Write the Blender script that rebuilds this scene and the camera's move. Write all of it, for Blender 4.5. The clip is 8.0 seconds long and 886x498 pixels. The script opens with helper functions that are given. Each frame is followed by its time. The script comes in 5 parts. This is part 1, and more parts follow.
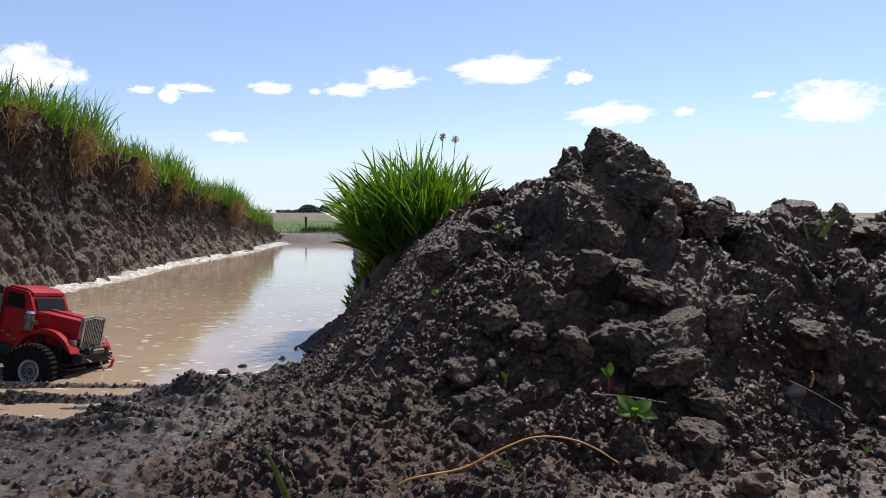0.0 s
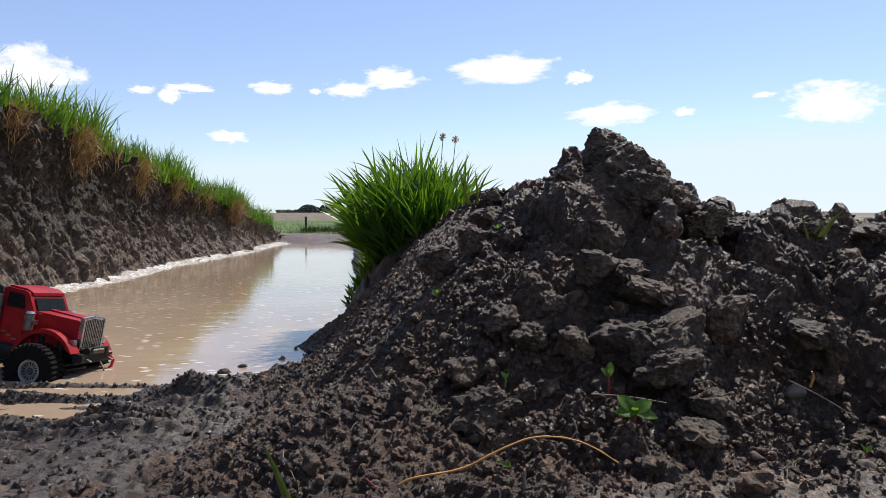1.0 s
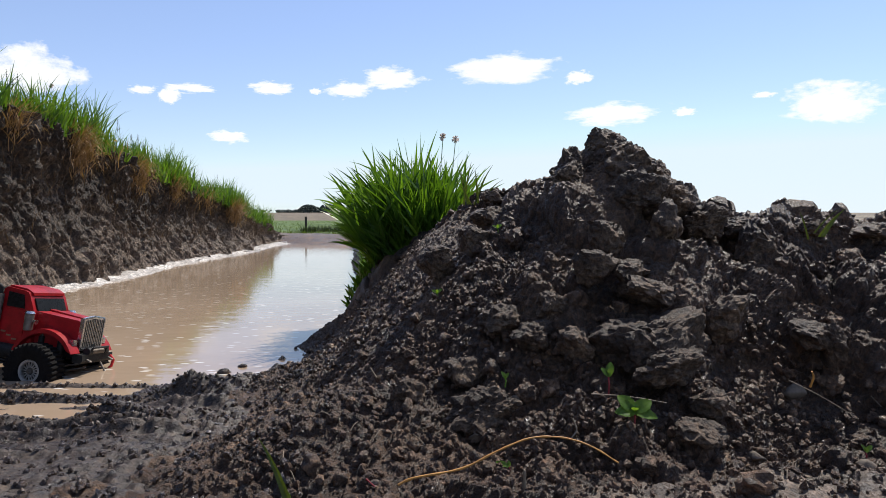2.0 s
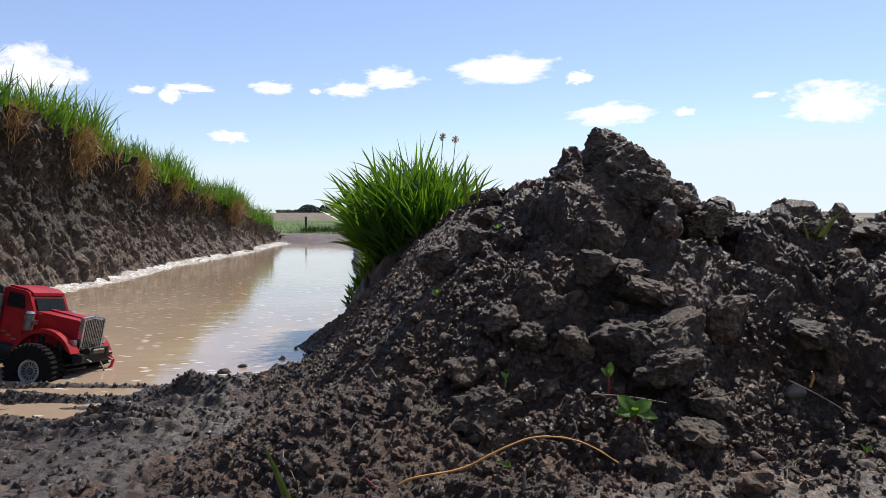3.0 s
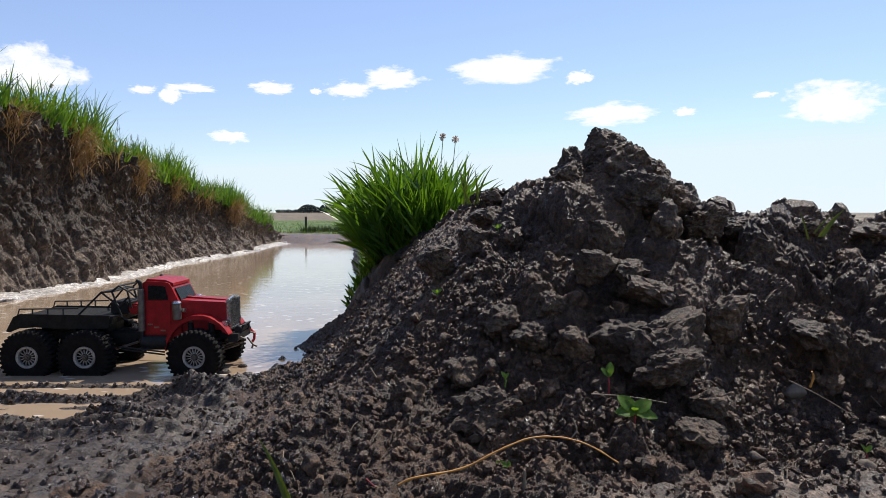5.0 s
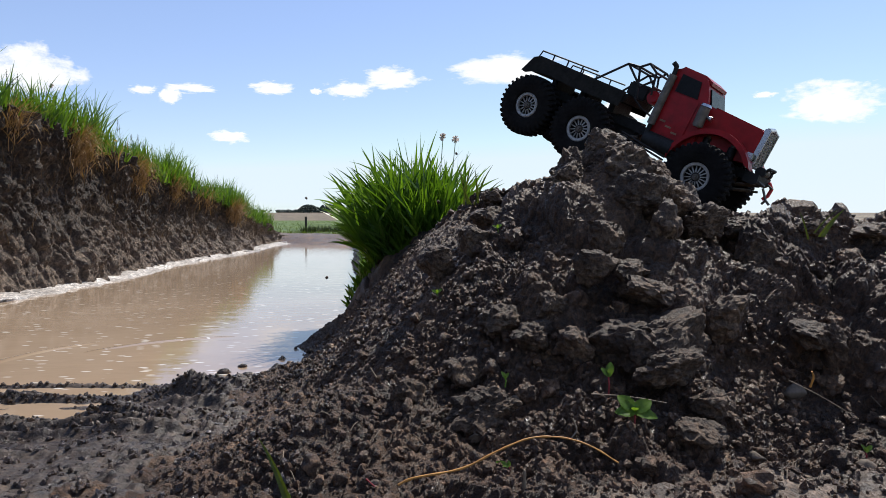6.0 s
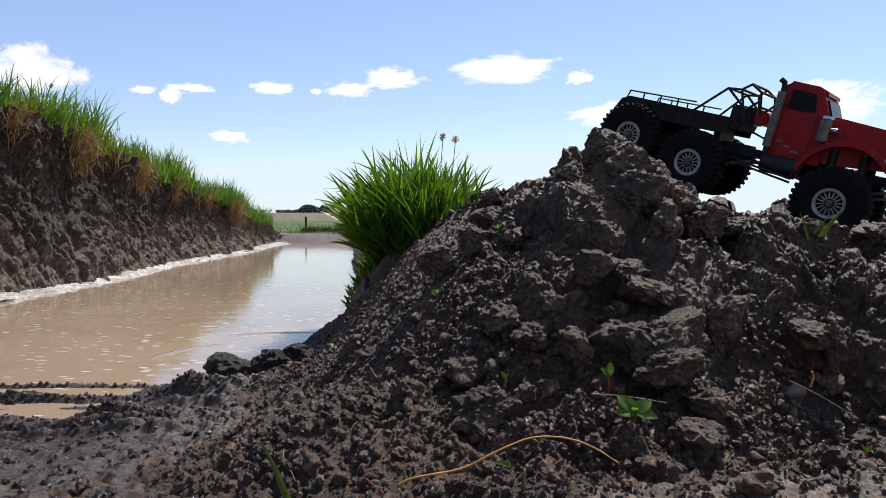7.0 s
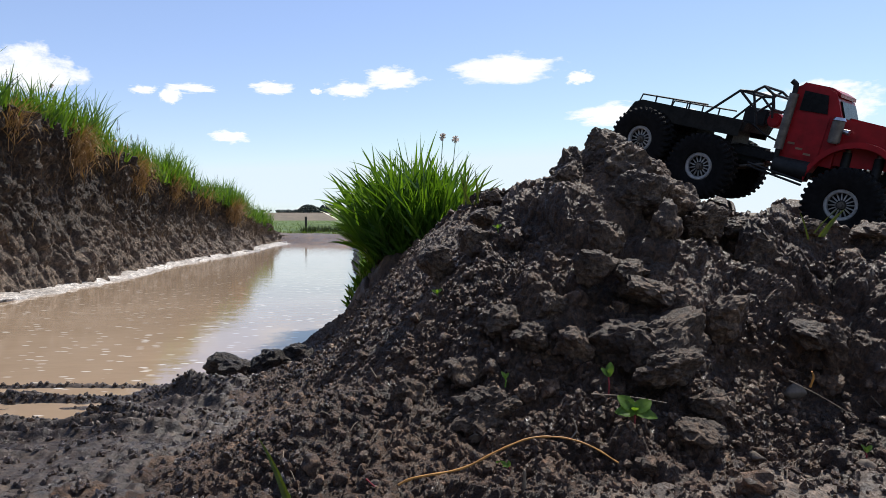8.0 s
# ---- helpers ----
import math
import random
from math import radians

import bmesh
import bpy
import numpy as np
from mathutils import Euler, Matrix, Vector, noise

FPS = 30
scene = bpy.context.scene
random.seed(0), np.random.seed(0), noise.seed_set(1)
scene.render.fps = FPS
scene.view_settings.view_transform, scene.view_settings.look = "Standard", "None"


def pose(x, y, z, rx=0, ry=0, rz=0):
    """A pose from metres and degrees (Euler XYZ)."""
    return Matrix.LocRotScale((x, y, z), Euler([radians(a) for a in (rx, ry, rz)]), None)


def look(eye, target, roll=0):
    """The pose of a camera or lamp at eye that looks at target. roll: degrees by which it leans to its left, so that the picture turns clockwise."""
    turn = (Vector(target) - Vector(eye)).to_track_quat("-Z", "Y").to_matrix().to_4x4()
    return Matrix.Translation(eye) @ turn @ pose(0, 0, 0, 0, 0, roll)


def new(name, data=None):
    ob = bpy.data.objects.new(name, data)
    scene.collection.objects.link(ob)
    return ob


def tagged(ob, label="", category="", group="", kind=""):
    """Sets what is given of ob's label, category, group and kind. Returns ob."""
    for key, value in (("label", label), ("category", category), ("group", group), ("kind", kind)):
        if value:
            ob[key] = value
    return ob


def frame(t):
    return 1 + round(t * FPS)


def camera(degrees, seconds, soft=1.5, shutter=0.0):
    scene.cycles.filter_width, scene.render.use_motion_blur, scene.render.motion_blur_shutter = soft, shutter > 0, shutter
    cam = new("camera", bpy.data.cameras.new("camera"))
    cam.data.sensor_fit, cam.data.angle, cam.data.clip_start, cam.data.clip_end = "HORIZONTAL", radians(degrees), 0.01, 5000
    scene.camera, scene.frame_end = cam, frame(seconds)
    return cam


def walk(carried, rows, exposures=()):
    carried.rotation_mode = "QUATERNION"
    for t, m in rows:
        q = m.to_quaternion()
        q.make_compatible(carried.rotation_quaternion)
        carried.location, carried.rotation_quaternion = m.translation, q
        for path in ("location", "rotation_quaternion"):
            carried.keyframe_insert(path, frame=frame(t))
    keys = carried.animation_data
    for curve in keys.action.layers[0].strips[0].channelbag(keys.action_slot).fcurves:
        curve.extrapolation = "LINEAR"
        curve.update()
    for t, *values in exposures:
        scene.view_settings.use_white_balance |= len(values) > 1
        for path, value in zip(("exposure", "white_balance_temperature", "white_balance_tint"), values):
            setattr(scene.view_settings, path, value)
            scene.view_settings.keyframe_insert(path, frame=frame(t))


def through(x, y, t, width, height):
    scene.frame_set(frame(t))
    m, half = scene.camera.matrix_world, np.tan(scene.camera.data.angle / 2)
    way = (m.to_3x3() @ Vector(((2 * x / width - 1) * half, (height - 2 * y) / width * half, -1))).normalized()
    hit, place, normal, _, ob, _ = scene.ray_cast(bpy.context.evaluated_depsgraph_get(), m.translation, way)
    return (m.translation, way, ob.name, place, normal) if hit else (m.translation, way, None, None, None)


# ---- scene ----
cam = camera(66, 8.0, 0.75)
EYE = (0.0, 0.0, 0.41)
walk(cam, [(0.0, look(EYE, (0, 10, -0.087))), (8.0, look(EYE, (0, 10, -0.087)))])

# ---- daylight ----
SUN_EL, SUN_AZ = 53.0, 36.0          # degrees up, and to the right of +y
sky_world = bpy.data.worlds.new("sky")
scene.world = sky_world
sky_world.use_nodes = True
wn = sky_world.node_tree.nodes
sky = wn.new("ShaderNodeTexSky")
sky.sky_type, sky.sun_disc = "NISHITA", False
sky.sun_elevation, sky.sun_rotation = radians(SUN_EL), radians(SUN_AZ)
sky.air_density, sky.dust_density, sky.ozone_density = 1.0, 0.0, 2.2
wn["Background"].inputs["Strength"].default_value = 0.125
tint = wn.new("ShaderNodeMix")
tint.data_type, tint.blend_type = "RGBA", "MULTIPLY"
tint.inputs[0].default_value, tint.inputs[7].default_value = 1.0, (1.02, 0.97, 1.09, 1)
sky_world.node_tree.links.new(sky.outputs[0], tint.inputs[6])
haze = wn.new("ShaderNodeMix")
haze.data_type = "RGBA"
haze.inputs[0].default_value, haze.inputs[7].default_value = 0.2, (4.4, 5.6, 8.0, 1)
sky_world.node_tree.links.new(tint.outputs[2], haze.inputs[6])
veil = wn.new("ShaderNodeMix")            # thin haze holds the skyline below pure white
veil.data_type, veil.blend_type = "RGBA", "DARKEN"
veil.inputs[0].default_value, veil.inputs[7].default_value = 0.92, (5.7, 6.65, 7.4, 1)
sky_world.node_tree.links.new(haze.outputs[2], veil.inputs[6])
sky_world.node_tree.links.new(veil.outputs[2], wn["Background"].inputs["Color"])
sun = new("sun", bpy.data.lights.new("sun", "SUN"))
sun.data.energy, sun.data.angle, sun.data.color = 5.0, radians(0.53), (1.0, 0.95, 0.87)
se, sa = radians(SUN_EL), radians(SUN_AZ)
sun.matrix_basis = look((math.sin(sa) * math.cos(se) * 50, math.cos(sa) * math.cos(se) * 50, math.sin(se) * 50), (0, 0, 0))
scene.view_settings.exposure = 0.14


# ---- small tools ----
def smooth(a, b, x):
    k = np.clip((x - a) / (b - a), 0, 1)
    return k * k * (3 - 2 * k)


def hash2(i, j, seed):
    n = (i.astype(np.int64) * 374761393 + j.astype(np.int64) * 668265263 + seed * 1442695041) & 0xFFFFFFFF
    n = ((n ^ (n >> 13)) * 1274126177) & 0xFFFFFFFF
    n = n ^ (n >> 16)
    return (n & 0xFFFFFF) / float(0x1000000)


def soft_noise(x, y, size, seed=0):
    """Value noise, -1 to 1."""
    x, y = x / size, y / size
    i, j = np.floor(x), np.floor(y)
    u, v = x - i, y - j
    u, v = u * u * (3 - 2 * u), v * v * (3 - 2 * v)
    a, b = hash2(i, j, seed), hash2(i + 1, j, seed)
    c, d = hash2(i, j + 1, seed), hash2(i + 1, j + 1, seed)
    return 2 * ((a * (1 - u) + b * u) * (1 - v) + (c * (1 - u) + d * u) * v) - 1


def rough_noise(x, y, size, seed=0, octaves=4, fall=0.5):
    s, k = 0, 1.0
    for o in range(octaves):
        s = s + k * soft_noise(x + 17.3 * o, y - 9.1 * o, size / 2 ** o, seed + o)
        k *= fall
    return s


def lumps(x, y, size, seed=0, keep=1.0):
    """Heaped clods: half-round bumps of uneven height, 0 to 1."""
    xs, ys = x / size, y / size
    i, j = np.floor(xs), np.floor(ys)
    best = np.zeros_like(xs)
    for di in (-1, 0, 1):
        for dj in (-1, 0, 1):
            ci, cj = i + di, j + dj
            px, py = ci + hash2(ci, cj, seed), cj + hash2(ci, cj, seed + 7)
            r = 0.35 + 0.55 * hash2(ci, cj, seed + 3)
            on = hash2(ci, cj, seed + 5) < keep
            skew = hash2(ci, cj, seed + 9) * 3.14
            dx, dy = xs - px, ys - py
            e = (dx * np.cos(skew) + dy * np.sin(skew)) ** 2 + 1.7 * (dy * np.cos(skew) - dx * np.sin(skew)) ** 2
            best = np.maximum(best, np.where(on, r * np.sqrt(np.maximum(0, 1 - e / (r * r))), 0))
    return best


def crumbly(x, y, size, seed=0, keep=1.0):
    """Lumps of broken, uneven outline."""
    u = x + 0.35 * size * rough_noise(x, y, size * 0.6, seed + 50, 2)
    v = y + 0.35 * size * rough_noise(x, y, size * 0.6, seed + 60, 2)
    return lumps(u, v, size, seed, keep)


def hash3(i, j, k, seed):
    return hash2(i + 7919 * k, j + 10473 * k, seed)


def noise3(p, size, seed=0):
    """Value noise in space, -1 to 1, for an array of points."""
    q = p / size
    c = np.floor(q)
    u = q - c
    u = u * u * (3 - 2 * u)
    s = 0
    for di in (0, 1):
        for dj in (0, 1):
            for dk in (0, 1):
                w = (u[:, 0] if di else 1 - u[:, 0]) * (u[:, 1] if dj else 1 - u[:, 1]) * (u[:, 2] if dk else 1 - u[:, 2])
                s = s + w * hash3(c[:, 0] + di, c[:, 1] + dj, c[:, 2] + dk, seed)
    return 2 * s - 1


def knobs3(p, size, seed=0):
    """Crumbs that stick to a lump: round bumps in space, 0 to 1."""
    q = p / size
    c = np.floor(q)
    best = np.zeros(len(p))
    for di in (-1, 0, 1):
        for dj in (-1, 0, 1):
            for dk in (-1, 0, 1):
                i, j, k = c[:, 0] + di, c[:, 1] + dj, c[:, 2] + dk
                at = np.stack([i + hash3(i, j, k, seed), j + hash3(i, j, k, seed + 1), k + hash3(i, j, k, seed + 2)], -1)
                r = 0.35 + 0.5 * hash3(i, j, k, seed + 3)
                best = np.maximum(best, r * np.sqrt(np.maximum(0, 1 - ((q - at) ** 2).sum(1) / (r * r))))
    return best


def grid_mesh(name, X, Y, Z, material, parent=None, smooth_shade=True):
    rows, cols = X.shape
    me = bpy.data.meshes.new(name)
    co = np.stack([X, Y, Z], -1).reshape(-1, 3)
    idx = np.arange(rows * cols).reshape(rows, cols)
    f = np.stack([idx[:-1, :-1], idx[:-1, 1:], idx[1:, 1:], idx[1:, :-1]], -1).reshape(-1, 4)
    me.vertices.add(len(co))
    me.vertices.foreach_set("co", co.astype(np.float32).ravel())
    me.loops.add(f.size)
    me.loops.foreach_set("vertex_index", f.astype(np.int32).ravel())
    me.polygons.add(len(f))
    me.polygons.foreach_set("loop_start", np.arange(0, f.size, 4, dtype=np.int32))
    me.polygons.foreach_set("use_smooth", np.full(len(f), smooth_shade))
    me.update(calc_edges=True)
    me.materials.append(material)
    ob = new(name, me)
    ob.parent = parent
    return ob


def raw_mesh(name, verts, faces, material, smooth_shade=True):
    me = bpy.data.meshes.new(name)
    me.from_pydata([tuple(v) for v in verts], [], [tuple(f) for f in faces])
    me.polygons.foreach_set("use_smooth", np.full(len(me.polygons), smooth_shade))
    me.update()
    me.materials.append(material)
    return me


def joined(parts):
    """Joins lists of (verts, faces) arrays into one pair."""
    vs, fs, n = [], [], 0
    for v, f in parts:
        vs.append(v)
        fs.append(f + n)
        n += len(v)
    return np.concatenate(vs), np.concatenate(fs)


# ---- materials ----
def ramp(nt, source, stops):
    r = nt.nodes.new("ShaderNodeValToRGB")
    el = r.color_ramp.elements
    while len(el) < len(stops):
        el.new(0.5)
    for e, (p, c) in zip(el, stops):
        e.position = p
        e.color = (*c, 1) if not np.isscalar(c) else (c, c, c, 1)
    nt.links.new(source, r.inputs[0])
    return r.outputs[0]


def noise_tex(nt, coord, scale, detail=4, rough=0.6):
    n = nt.nodes.new("ShaderNodeTexNoise")
    n.inputs["Scale"].default_value, n.inputs["Detail"].default_value, n.inputs["Roughness"].default_value = scale, detail, rough
    nt.links.new(coord, n.inputs["Vector"])
    return n.outputs["Fac"]


def mixed(nt, fac, a, b, mode="MIX"):
    m = nt.nodes.new("ShaderNodeMix")
    m.data_type, m.blend_type = "RGBA", mode
    if np.isscalar(fac):
        m.inputs[0].default_value = fac
    else:
        nt.links.new(fac, m.inputs[0])
    for k, v in ((6, a), (7, b)):
        if isinstance(v, tuple):
            m.inputs[k].default_value = (*v, 1)
        else:
            nt.links.new(v, m.inputs[k])
    return m.outputs[2]


def material(name):
    m = bpy.data.materials.new(name)
    m.use_nodes = True
    nt = m.node_tree
    return m, nt, nt.nodes["Principled BSDF"], nt.nodes.new("ShaderNodeTexCoord").outputs["Object"]


def bumped(nt, b, height, strength, distance):
    n = nt.nodes.new("ShaderNodeBump")
    n.inputs["Strength"].default_value, n.inputs["Distance"].default_value = strength, distance
    nt.links.new(height, n.inputs["Height"])
    nt.links.new(n.outputs[0], b.inputs["Normal"])


def soil(name, dark, mid, light, big, fine, rough=(0.95, 0.6), wet=0.0, bump=0.6, depth=0.004, by_piece=False, sunlit_foot=None):
    """Crumbly earth: patches of moist and dry, fine crumbs in relief, glossier where wet."""
    m, nt, b, co = material(name)
    n1, n2, n3 = noise_tex(nt, co, big, 5), noise_tex(nt, co, fine, 6, 0.75), noise_tex(nt, co, fine * 3.5, 3, 0.8)
    c = ramp(nt, n1, [(0.32, dark), (0.52, mid), (0.72, light)])
    if sunlit_foot:
        # paler low down, with an uneven border: sun on the foot put into the colour
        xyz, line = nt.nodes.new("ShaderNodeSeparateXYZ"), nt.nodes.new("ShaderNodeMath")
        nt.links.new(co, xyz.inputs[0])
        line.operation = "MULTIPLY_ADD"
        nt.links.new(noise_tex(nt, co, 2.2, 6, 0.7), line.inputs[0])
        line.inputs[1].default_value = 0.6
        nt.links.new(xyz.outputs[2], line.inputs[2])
        low = ramp(nt, line.outputs[0], [(sunlit_foot[1] + 0.12, 1.0), (sunlit_foot[1] + 0.42, 0.0)])
        c = mixed(nt, low, c, mixed(nt, 0.7, c, sunlit_foot[0]))
    c = mixed(nt, 1.0, c, ramp(nt, n2, [(0.36, 0.35), (0.5, 0.9), (0.62, 1.9)]), "MULTIPLY")
    if by_piece:
        info = nt.nodes.new("ShaderNodeObjectInfo")
        c = mixed(nt, 0.7, c, ramp(nt, info.outputs["Random"], [(0.0, 0.6), (0.7, 1.0), (1.0, 1.7)]), "MULTIPLY")
    nt.links.new(c, b.inputs["Base Color"])
    gloss = mixed(nt, 0.5 + 0.3 * wet, ramp(nt, n1, [(0.4, rough[1]), (0.62, rough[0])]), ramp(nt, n3, [(0.42, rough[0]), (0.58, rough[1] * 0.7)]))
    nt.links.new(gloss, b.inputs["Roughness"])
    b.inputs["Specular IOR Level"].default_value = 0.4 + 0.4 * wet
    add = nt.nodes.new("ShaderNodeMath")
    add.operation = "MULTIPLY_ADD"
    nt.links.new(n3, add.inputs[0])
    add.inputs[1].default_value = 0.45
    nt.links.new(n2, add.inputs[2])
    bumped(nt, b, add.outputs[0], bump, depth)
    return m


def plain(name, colour, rough=0.5, metal=0.0, vary=0.25, scale=30, bump=0.0, spec=0.5, coat=0.0):
    m, nt, b, co = material(name)
    n = noise_tex(nt, co, scale, 5)
    lo, hi = tuple(c * (1 - vary) for c in colour), tuple(min(1, c * (1 + vary)) for c in colour)
    nt.links.new(ramp(nt, n, [(0.3, lo), (0.7, hi)]), b.inputs["Base Color"])
    nt.links.new(ramp(nt, noise_tex(nt, co, scale * 3, 3), [(0.3, max(0.02, rough * 0.8)), (0.7, min(1, rough * 1.25))]), b.inputs["Roughness"])
    b.inputs["Metallic"].default_value, b.inputs["Specular IOR Level"].default_value, b.inputs["Coat Weight"].default_value = metal, spec, coat
    if bump:
        bumped(nt, b, noise_tex(nt, co, scale * 5, 3), 0.5, bump)
    return m


def leafy(name, dark, light, scale=6, through=0.45, rough=0.45, glow=(1.5, 1.45, 0.5)):
    """Thin blades and leaves that let sunlight through."""
    m, nt, b, co = material(name)
    geo = nt.nodes.new("ShaderNodeNewGeometry")
    c = mixed(nt, 0.5, ramp(nt, noise_tex(nt, co, scale, 3), [(0.3, dark), (0.7, light)]),
              ramp(nt, geo.outputs["Random Per Island"], [(0.0, dark), (1.0, light)]))
    nt.links.new(c, b.inputs["Base Color"])
    b.inputs["Roughness"].default_value = rough
    t = nt.nodes.new("ShaderNodeBsdfTranslucent")
    tint = mixed(nt, 1.0, c, glow, "MULTIPLY")
    nt.links.new(tint, t.inputs["Color"])
    mx = nt.nodes.new("ShaderNodeMixShader")
    mx.inputs[0].default_value = through
    nt.links.new(b.outputs[0], mx.inputs[1])
    nt.links.new(t.outputs[0], mx.inputs[2])
    nt.links.new(mx.outputs[0], nt.nodes["Material Output"].inputs[0])
    return m


PILE = soil("pile_soil", (0.042, 0.0208, 0.0096), (0.084, 0.0432, 0.0214), (0.19, 0.108, 0.057), 6.0, 115, (0.85, 0.3), 0.5, 1.0, 0.009)
CLOD = soil("clod_soil", (0.053, 0.027, 0.013), (0.11, 0.058, 0.03), (0.25, 0.15, 0.084), 9.0, 115, (0.85, 0.34), 0.4, 1.0, 0.008, True)
MUD = soil("wet_mud", (0.021, 0.0132, 0.0085), (0.04, 0.0265, 0.018), (0.072, 0.05, 0.035), 5.0, 80, (0.8, 0.14), 0.15, 0.7, 0.005)
PATH = soil("packed_earth", (0.07, 0.045, 0.029), (0.115, 0.078, 0.052), (0.18, 0.128, 0.09), 7.0, 60, (0.9, 0.3), 0.3, 0.9, 0.006)
BANK = soil("bank_soil", (0.022, 0.013, 0.008), (0.05, 0.031, 0.019), (0.11, 0.073, 0.047), 3.0, 40, (0.95, 0.5), 0.2, 1.0, 0.03, sunlit_foot=((0.23, 0.165, 0.115), 0.34))
FIELD = soil("field_soil", (0.1, 0.072, 0.043), (0.15, 0.113, 0.068), (0.2, 0.16, 0.1), 0.05, 0.8, (0.95, 0.9), 0.0, 0.4, 0.05)
MEADOW = soil("meadow", (0.05, 0.09, 0.015), (0.09, 0.14, 0.03), (0.16, 0.18, 0.06), 0.3, 6, (0.95, 0.9), 0.0, 0.8, 0.05)
SILT = soil("dry_silt", (0.25, 0.22, 0.19), (0.42, 0.38, 0.34), (0.6, 0.56, 0.5), 4.0, 50, (0.8, 0.35), 0.6, 0.6, 0.006)
GRASS = leafy("grass", (0.03, 0.08, 0.009), (0.15, 0.28, 0.032), 6, 0.42, 0.38)
STRAW = leafy("straw", (0.15, 0.085, 0.04), (0.38, 0.24, 0.12), 8, 0.25, 0.7)


def water_material():
    m, nt, b, co = material("muddy_water")
    n = noise_tex(nt, co, 1.2, 4)
    c = ramp(nt, n, [(0.3, (0.31, 0.22, 0.145)), (0.7, (0.42, 0.31, 0.215))])
    # pale flecks on the water, gathered in patches
    v = nt.nodes.new("ShaderNodeTexVoronoi")
    v.inputs["Scale"].default_value = 28
    warp = nt.nodes.new("ShaderNodeMapping")
    warp.inputs["Scale"].default_value = (0.5, 1.3, 1.0)
    nt.links.new(co, warp.inputs["Vector"])
    nt.links.new(warp.outputs[0], v.inputs["Vector"])
    fleck = ramp(nt, v.outputs["Distance"], [(0.13, 1.0), (0.22, 0.0)])
    patch = ramp(nt, noise_tex(nt, co, 2.2, 4), [(0.36, 0.0), (0.5, 1.0)])
    f = mixed(nt, 1.0, fleck, patch, "MULTIPLY")
    nt.links.new(mixed(nt, f, c, (0.76, 0.7, 0.62)), b.inputs["Base Color"])
    b.inputs["Roughness"].default_value = 0.02
    b.inputs["IOR"].default_value = 1.42
    long = nt.nodes.new("ShaderNodeMapping")
    long.inputs["Scale"].default_value = (0.6, 1.4, 1.0)
    nt.links.new(co, long.inputs["Vector"])
    bumped(nt, b, noise_tex(nt, long.outputs[0], 11, 4, 0.6), 0.16, 0.006)
    return m


WATER = water_material()

# ---- the lie of the land ----
RIDGE = [(-0.47, 2.2, -0.03), (-0.28, 2.1, 0.13), (-0.15, 2.05, 0.25), (0.0, 2.0, 0.4), (0.145, 2.0, 0.51), (0.27, 1.9, 0.495), (0.4, 1.58, 0.49),
         (0.3, 1.31, 0.54), (0.37, 1.27, 0.495), (0.44, 1.27, 0.43), (0.56, 1.2, 0.402), (0.65, 1.17, 0.4), (0.75, 1.15, 0.396), (1.0, 1.18, 0.39)]
SHELF = [(0.55, 1.62, 0.402), (1.0, 1.75, 0.412), (1.25, 1.8, 0.415)]


def bank_top(y):
    return np.interp(y, [-3, 1, 3.6, 4.7, 6.35, 8.2, 9.1, 9.7, 10.3, 14], [1.35, 1.2, 0.97, 0.87, 0.68, 0.45, 0.36, 0.2, 0.12, 0.12])


def bank_foot(y):
    return -2.2 - 0.02 * y + 0.05 * np.sin(y * 1.9)


def pile_height(x, y):
    h = np.full(np.shape(x), -1.0)
    for a, b in list(zip(RIDGE, RIDGE[1:])) + list(zip(SHELF, SHELF[1:])):
        dx, dy = b[0] - a[0], b[1] - a[1]
        k = np.clip(((x - a[0]) * dx + (y - a[1]) * dy) / (dx * dx + dy * dy), 0, 1)
        d = np.hypot(x - a[0] - k * dx, y - a[1] - k * dy)
        z = a[2] + k * (b[2] - a[2])
        behind = smooth(0.0, 0.12, y - (a[1] + k * dy))
        drop = (0.67 + 0.05 * smooth(0.05, 0.2, x) - 0.12 * behind + 0.2 * smooth(0.05, -0.3, x)) * d + 0.03 * (1 - np.exp(-d / 0.05))
        h = np.maximum(h, z - drop)
    fan = 0.21 - 0.4 * np.hypot(x + 0.02, (y - 0.95) * np.where(y > 0.95, 1.4, 1.0))      # soil slid down to the front
    fan = np.maximum(fan, 0.22 - 0.5 * np.hypot((x - 0.2) * 0.8, (y - 0.92) * np.where(y > 0.92, 1.6, 1.0)))
    h = h - 0.25 * smooth(1.45, 1.9, x)
    apron = 0.16 - 0.36 * np.hypot(x + 0.1, y - 1.6)                                      # and to the water's edge
    return np.maximum(np.maximum(h, apron), fan) - 0.038 * smooth(0.78, 0.64, y) * smooth(0.1, 0.24, x)


def near_ground(x, y):
    """Ground at the water, rising to the camera's side, and the land right of the ditch."""
    edge = -0.42 - 0.135 * np.maximum(y - 2.9, 0)
    right = smooth(-0.02, 0.24, x - edge) * smooth(1.7, 2.3, y) * 0.34
    shore = -0.05 + 0.045 * smooth(1.85, 1.55, y) + 0.028 * smooth(1.3, 1.12, y) + 0.07 * smooth(1.15, 0.6, y) + 0.034 * smooth(0.0, 0.25, x) * smooth(1.1, 0.7, y)
    tongue = 0.018 * smooth(-0.78, -0.5, x) * smooth(1.0, 1.2, y) * smooth(1.78, 1.6, y)      # mud pushed out from the heap
    return np.maximum(shore + tongue, right - 0.06)


